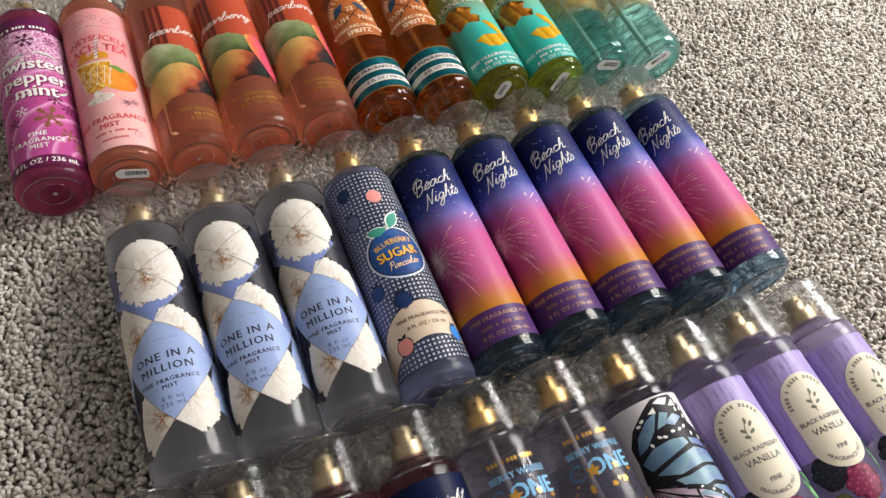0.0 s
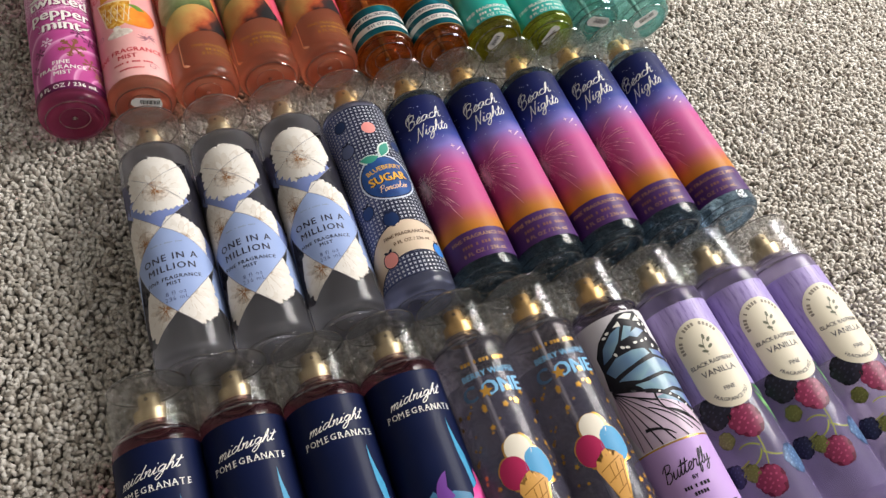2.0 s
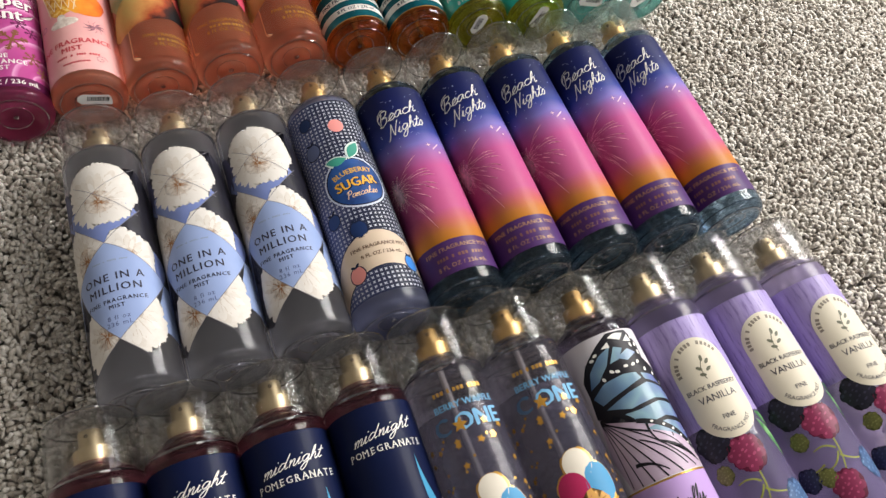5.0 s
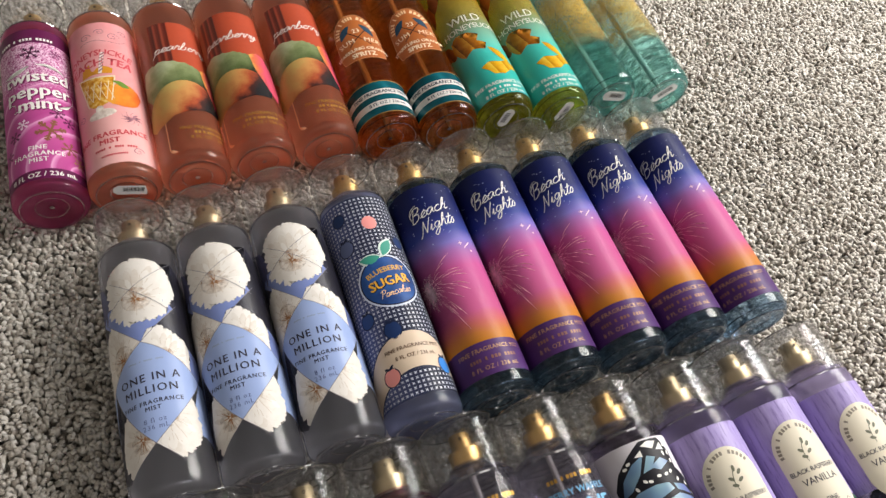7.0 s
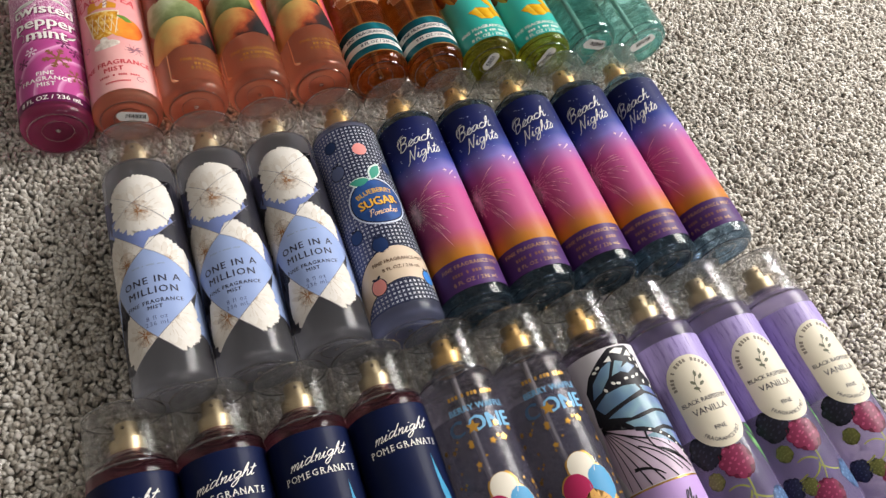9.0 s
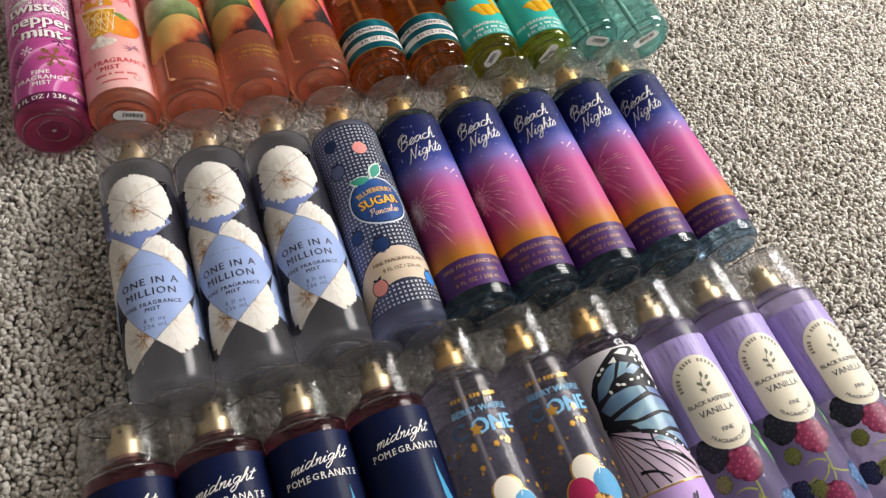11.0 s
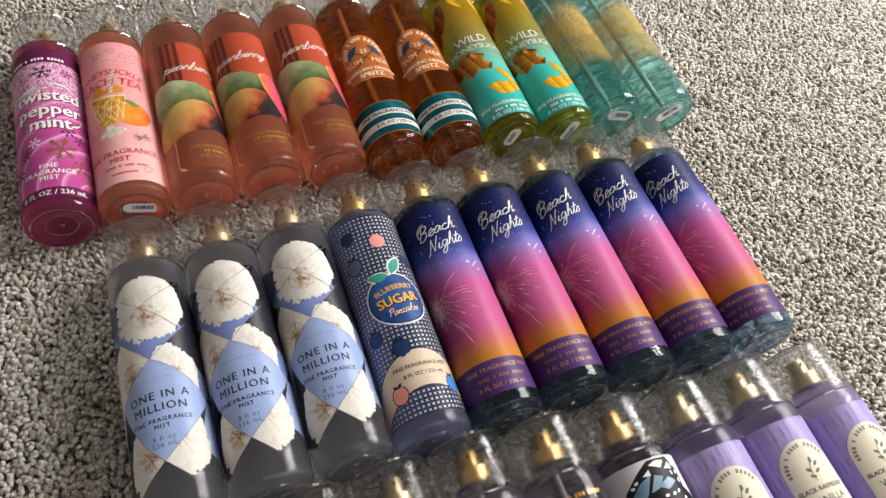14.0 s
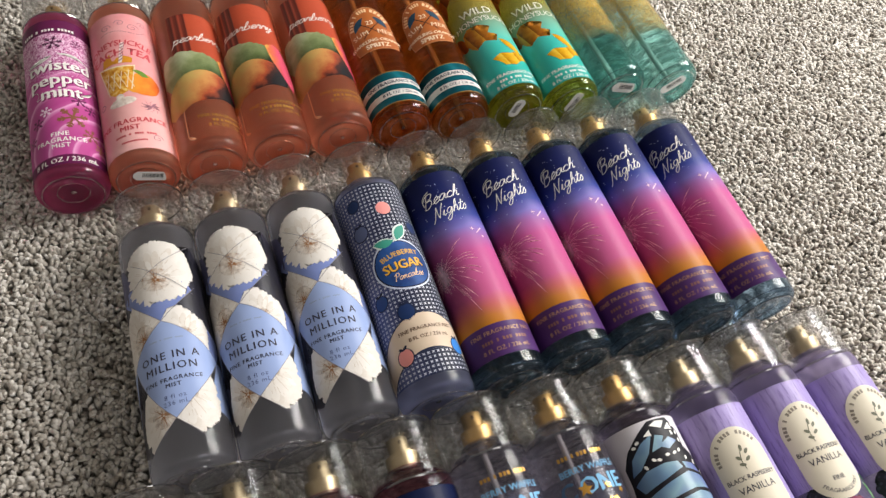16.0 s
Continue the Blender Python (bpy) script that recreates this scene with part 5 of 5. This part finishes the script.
def cone_bottle():
    root = bottle(NEAR_ROW[4], "clear grey bottle with an ice cream cone and gold stars", liquid("smoke_liquid", "c6c3d0", murk=0.22), spin=-6)
    tint = see_through("smoky_film", lambda m, vec, u, v: (hexa("57566e"), m.ramp(along(m, u, -34, 30), [(0.0, rgb(0.5, 0.5, 0.5)), (1.0, rgb(0.15, 0.15, 0.15))])))
    lab = part("label", sheet(-36, 36, 8, 142), tint, root, "smoky clear film with foil stars")
    pieces("brand_bar", bars([(-12, -5, 152, 2.4), (-3.5, -1.5, 152, 2.4), (0, 7, 152, 2.4), (9, 18, 152, 2.4)]), 0.3, GOLD_INK, root)
    sky_ = film("sky_blue_ink", lambda m, vec, u, v: m.mix(m.noise(120, 2, vec), hexa("6aa4cc"), hexa("84bce0")))
    part("lettering", words("BERRY WAFFLE", 5.4, 4, 143.5, bold=0.1), sky_, lab)
    part("lettering", words("ONE", 13.5, 8.5, 133, bold=0.5, wide=1.0, gap=0.98), sky_, lab, "bold sky-blue title lettering")
    part("lettering", words("C", 13.5, -13, 133, bold=0.5), ink("slate_blue_ink", "4c6a86"), lab, "slate blue first letter")
    r, stars, dots = random.Random(8), [star(-3, 132, 4.6, 5, 0.45, 80), star(11, 131, 2.4), star(13, 122, 2.8, turn=70)], []
    for k in range(90):
        x, v = r.uniform(-32, 34), r.uniform(20, 128)
        if abs(x - 1) < 14 and 44 < v < 106:
            continue
        (stars if k % 3 else dots).append(star(x, v, r.uniform(1.0, 2.6), 5, 0.45, r.uniform(0, 70)) if k % 3 else oval(x, v, 0.8, 0.8, 9))
    part("foil_star", shape(stars, 0.85), ink("foil_gold", "d6a24a", 0.25, 0.5), lab, "scattered gold foil stars", kind="stuff")
    part("foil_dot", shape(dots, 0.85), ink("foil_gold", "d6a24a", 0.25, 0.5), lab, kind="stuff")
    cone = part("ice_cream", shape([scallop(1.5, 94, 8.9, 9.3, 10, 0.04, 2), scallop(-5.5, 81.5, 9.4, 10.4, 10, 0.04, 3), scallop(10, 81.5, 9, 12, 10, 0.05, 4), [(-8, 75), (13, 75), (4, 44), (0.5, 44)]], 0.5), GOLD_INK, lab, "ice cream cone with three scoops")
    part("scoop", shape([oval(1.5, 94, 8, 8.5, 22)], 0.6), ink("vanilla_ink", "f0e8d8", 0.5), cone)
    part("scoop", shape([scallop(10, 81.5, 8.1, 11, 9, 0.06, 5)], 0.65), ink("blue_scoop_ink", "4f9ccb", 0.5), cone)
    part("scoop", shape([oval(-5.5, 81.5, 8.6, 9.6, 22)], 0.7), ink("raspberry_scoop_ink", "b8285c", 0.5), cone)
    part("wafer", shape([[(-7, 70), (-5, 75), (-1.5, 72), (0, 79), (3, 80), (5, 74), (8, 77), (11.5, 73), (3.5, 45), (1.2, 45)]], 0.75), ink("wafer_ink", "dca65a", 0.5), cone)
    pieces("wafer_line", [stroke([(-5 + 1.9 * k, 68 - 7 * k), (9 - 1.6 * k, 74 - 8 * k)], 0.5) for k in range(4)] + [stroke([(9 - 4 * k, 72 - k), (5 - 2 * k, 52 + 5 * k)], 0.5) for k in range(3)], 0.9, ink("wafer_brown", "9a6a2c", 0.5), cone)
    dip_tube(root, 3)
    copies(root, NEAR_ROW, NEAR_ROW[5:6], (-8,))


def butterfly_bottle():
    root = bottle(NEAR_ROW[6], "pearly white and lilac bottle with a butterfly wing", liquid("rose_liquid", "cfc6dc"), spin=-12)
    lab = part("label", sheet(-40, 40, 72, 160), film("pearl_film", lambda m, vec, u, v: m.mix(m.noise(30, 2, vec), hexa("d0cad2"), hexa("dedadf"))), root, "pearl white film with a butterfly wing")
    low = part("lower_label", sheet(-40, 40, 10, 72), film("lilac_film", lambda m, vec, u, v: m.mix(m.noise(30, 2, vec), hexa("b795cf"), hexa("c3a3da"))), root, "plain lilac film")
    tone = lambda m, vec, u, v: m.math("ADD", m.math("MULTIPLY", m.noise(34, 2, vec), 0.6), m.math("MULTIPLY", along(m, u, -24, 30), 0.4))
    wing = film("wing_sheen", lambda m, vec, u, v: m.ramp(tone(m, vec, u, v), [(0.28, hexa("4c6488")), (0.42, hexa("6c8aa6")), (0.52, hexa("86a6b4")), (0.64, hexa("707eb0")), (0.8, hexa("6a5c9c"))]), 0.25)
    rose = film("rose_sheen", lambda m, vec, u, v: m.mix(m.noise(40, 2, vec), hexa("b49cba"), hexa("d8c6d2")), 0.3)
    # the upper wing with its ragged outer edge, then the cells between its veins
    upper = [(-24, 116), (-22, 128), (-22, 138), (-16, 146), (-5, 154), (3, 159), (17, 159), (22, 150), (21, 140), (28, 134), (34, 122), (36, 108), (34, 94), (26, 85), (14, 92), (2, 98), (-10, 108)]
    part("wing", shape([upper], 0.35), BLACK, lab, "black-veined butterfly wing")
    cells = [[(-19, 132), (-15, 141), (-6, 148), (2, 151), (-4, 141), (-12, 134)], [(3, 143), (12, 147), (17, 144), (9, 140)], [(-2, 141), (4, 150), (9, 148), (4, 142)],
             [(-20, 127), (-10, 132), (2, 133), (10, 132), (12, 128), (-2, 124), (-16, 121)], [(13, 131), (22, 129), (26, 123), (14, 127)],
             [(-15, 118), (0, 122), (14, 125), (26, 121), (31, 113), (14, 115), (-2, 113)], [(-12, 112), (2, 111), (16, 113), (31, 110), (32, 101), (16, 104), (2, 102)],
             [(0, 100), (15, 101.5), (31, 98), (30, 91), (24, 88.5), (14, 94)]]
    pieces("wing_cell", cells, 0.5, wing, lab, "iridescent blue-violet wing cells")
    pale = [[(3, 156), (8, 158), (14, 157), (10, 153)], [(12, 152), (17, 156), (18, 151)], [(-3, 151), (2, 154), (2, 150)]]
    pieces("wing_patch", pale, 0.6, WHITE, lab)
    spots = [(-11, 147), (-8, 149), (19.5, 154), (20, 149), (19.5, 144), (16, 149), (-9, 134), (-3, 136.5), (0, 135.5), (6, 137), (11, 137), (15, 138), (18, 133), (24, 130), (29, 124), (31.5, 117), (33.5, 109), (33, 101), (31, 94)]
    pieces("wing_spot", [oval(x, v, 1.5, 0.95, 10, 20 * k) for k, (x, v) in enumerate(spots)], 0.6, WHITE, lab)
    lower = [(-23, 115), (-15, 115), (0, 104), (12, 98), (22, 89), (31, 78), (32, 73), (-22, 73), (-27, 92)]
    part("lower_wing", shape([lower], 0.4), rose, lab, "pale rose lower wing")
    hub, veins = (-23, 114), []
    for ex, ev, h, w in ((-21, 74, 0.6, 0.5), (-15, 73, 0.8, 0.7), (-8, 73, 1.0, 0.9), (0, 73, 1.2, 1.0), (9, 73, 1.5, 1.0), (20, 74, 2.0, 1.0)):
        veins.append(stroke(bow(hub, (ex, ev), h), 0.5, w))
    veins += [stroke(bow(hub, (-3, 106), 4), 1.2, 1.4), stroke(bow(hub, (2, 98), -1), 0.8, 1.2), stroke(bow((2, 104), (4, 92), -1.5), 1.4, 0.8), stroke(bow((3, 98), (20, 80), 2), 0.7, 0.6), stroke(bow((-6, 96), (14, 76), 2), 0.8, 0.8),
              stroke(bow((-3, 106), (33, 75), 5, 10), 2.6, 3.8), stroke(bow((4, 92), (26, 76), 2), 0.6, 0.6), stroke(bow((-14, 84), (2, 76), 2), 2.2, 0.6)]
    pieces("vein", veins, 0.65, BLACK, lab)
    pieces("wing_spot", [oval(x, v, 1.0, 0.7, 9) for x, v in ((5, 103), (11, 99.5), (16, 96), (20, 91.5), (24, 87), (27, 82.5), (30, 78))], 0.8, WHITE, lab)
    part("lettering", script("Butterfly", 4.3, -1, 56, 0.62, slant=0.4, turn=8, wide=1.02), BLACK, low, "black handwritten title")
    part("lettering", words("BY", 3.4, 0, 49.7, bold=0.1), BLACK, low)
    pieces("brand_bar", bars([(-9, -4, 45, 2.1), (-2.5, -1, 45, 2.1), (0.5, 7, 45, 2.1), (-5, 4, 40.8, 2.1)]), 0.6, BLACK, low)
    part("lettering", words("FINE FRAGRANCE MIST", 4.2, -1, 30.5, bold=0.07), BLACK, low)
    part("lettering", words("8 FL OZ / 236 mL", 4.4, -1, 22.8, bold=0.05), BLACK, low)
    part("gold_edge", sheet(-40, 40, 71.4, 72.4, 0.5), GOLD_INK, low)


def bramble_bottle():
    root = bottle(NEAR_ROW[7], "lavender bottle with a cream oval label and raspberries", liquid("lavender_liquid", "d3c9ea", murk=0.38), PALE_GOLD, spin=-9)

    def wood(m, vec, u, v):
        warp = m.add("Mapping")
        m.put(warp.inputs[0], vec)
        warp.inputs[3].default_value = (9, 1, 1)
        grain = m.noise(55, 4, warp.outputs[0], 0.65)
        return m.ramp(grain, [(0.36, hexa("8a79ae")), (0.45, hexa("a292c8")), (0.7, hexa("b0a2d2"))])

    lab = part("label", sheet(-40, 40, 93, 157), film("lavender_wood", wood, 0.4), root, "lavender painted woodgrain film")
    plain = see_through("lavender_clear", lambda m, vec, u, v: (hexa("a79bc6"), 0.14))
    part("clear_film", sheet(-40, 40, 10, 93), plain, root)
    half = 18
    rim = [(half * math.cos(a), (125 if math.sin(a) >= 0 else 99.5) + half * math.sin(a)) for a in (2 * math.pi * k / 40 for k in range(40))]
    cream = film("cream_oval", lambda m, vec, u, v: m.mix(m.noise(50, 3, vec), hexa("dad0ba"), hexa("e4dcc9")), 0.5)
    ov = part("oval_label", shape([rim], 0.95), cream, lab, "cream paper-like oval")
    pieces("arch_bar", arc_bars(0, 125, 14.6, 14.6, ((3.3, 2.65, 4), (2.5, 2.38, 1), (2.2, 1.55, 4), (1.35, 0.45, 5)), 2.4), 1.1, ink("taupe_ink", "8f8678"), ov)
    part("lettering", words("BLACK RASPBERRY", 3.9, 0, 112.5, 1.15, bold=0.02, gap=0.95), DARK_TEXT, ov)
    part("lettering", words("VANILLA", 5.8, 0, 106, 1.15, bold=0.0), DARK_TEXT, ov)
    part("lettering", words("FINE", 3.8, 0, 94, 1.15, bold=0.02), DARK_TEXT, ov)
    part("lettering", words("FRAGRANCE MIST", 3.3, 0, 86.2, 1.15, bold=0.0, ring=-13.5), DARK_TEXT, ov)
    part("sprig", shape([stroke(bow((-1, 117), (1, 129), 1.5), 0.5)] + [oval(x, v, 2.0, 1.0, 10, a) for x, v, a in ((-2.6, 124, 140), (2.6, 122.5, 30), (-2, 120, 160), (1.2, 129.5, 80), (3.6, 127, 45))], 1.15), ink("sprig_ink", "70705e"), ov)

    def cluster(x, v, r, dark, light, seed, rows=5):
        """A bramble fruit: many small raised drupelets."""
        q, discs, shine = random.Random(seed), [], []
        for k in range(18):
            a, d = k * 2.4, r * 0.86 * math.sqrt(k / 18)
            px, pv = x + d * math.cos(a), v + d * 1.05 * math.sin(a)
            s = r * q.uniform(0.26, 0.33)
            discs.append(oval(px, pv, s, s, 10)), shine.append(oval(px - s * 0.25, pv + s * 0.3, s * q.uniform(0.2, 0.45), s * q.uniform(0.15, 0.3), 8, 30))
        fruit = part("berry", shape([scallop(x, v, r * 1.06, r * 1.1, 11, 0.12, seed)], 0.5), ink("berry_shade", dark, 0.4), lab, "plump painted bramble berry")
        mid_ = tuple((int(dark[i:i + 2], 16) + int(light[i:i + 2], 16)) // 2 for i in (0, 2, 4))
        juice = ink("berry_mid", "%02x%02x%02x" % mid_, 0.35)
        pieces("drupelet", discs[::2], 0.62, juice, fruit)
        pieces("drupelet", discs[1::2], 0.7, juice, fruit)
        part("glint", shape(shine, 0.8), ink("berry_light", light, 0.35), fruit, kind="stuff")

    leaf = film("leaf_print", lambda m, vec, u, v: m.ramp(m.noise(160, 3, vec), [(0.35, hexa("3f7a45")), (0.65, hexa("7fae74"))]))
    stem = ink("stem_ink", "9aa048")
    pieces("stem", [stroke(p, 1.1, 0.7) for p in (bow((-1, 66), (-4, 42), 2), bow((-2, 52), (15, 48), -2.5), bow((-2, 54), (-15, 46), 2.5), bow((-2, 56), (-14, 58), -2), bow((-12, 50), (-24, 48), 1))], 0.4, stem, lab, "thin olive stems")
    part("leaf", shape([bow((16, 88), (30, 62), 4, 6) + bow((30, 62), (16, 88), 3, 6)[1:-1], bow((18, 92), (34, 80), 4, 6) + bow((34, 80), (18, 92), 2, 6)[1:-1]], 0.45), leaf, lab, "pointed green leaf")
    cluster(-1, 72, 10, "5a1230", "ac4a6e", 2)
    cluster(-16, 83, 9.5, "17161f", "3e3d52", 3)
    cluster(-18, 65.5, 5, "565a2c", "98985a", 4)
    cluster(17, 43, 8.5, "2c4468", "6f8fba", 5)
    cluster(-6, 35.5, 8.6, "5a1230", "ac4a6e", 6)
    cluster(-14, 43, 5, "565a2c", "98985a", 7)
    cluster(-24, 45, 6.5, "23243e", "50557c", 8)
    copies(root, NEAR_ROW, NEAR_ROW[8:10], (-3, 0))


peppermint_bottle()
peach_tea_bottle()
pear_bottle()
spritz_bottle()
honeysuckle_bottle()
shimmer_bottle()
petal_bottle()
blueberry_bottle()
sunset_bottle()
midnight_bottle()
cone_bottle()
butterfly_bottle()
bramble_bottle()
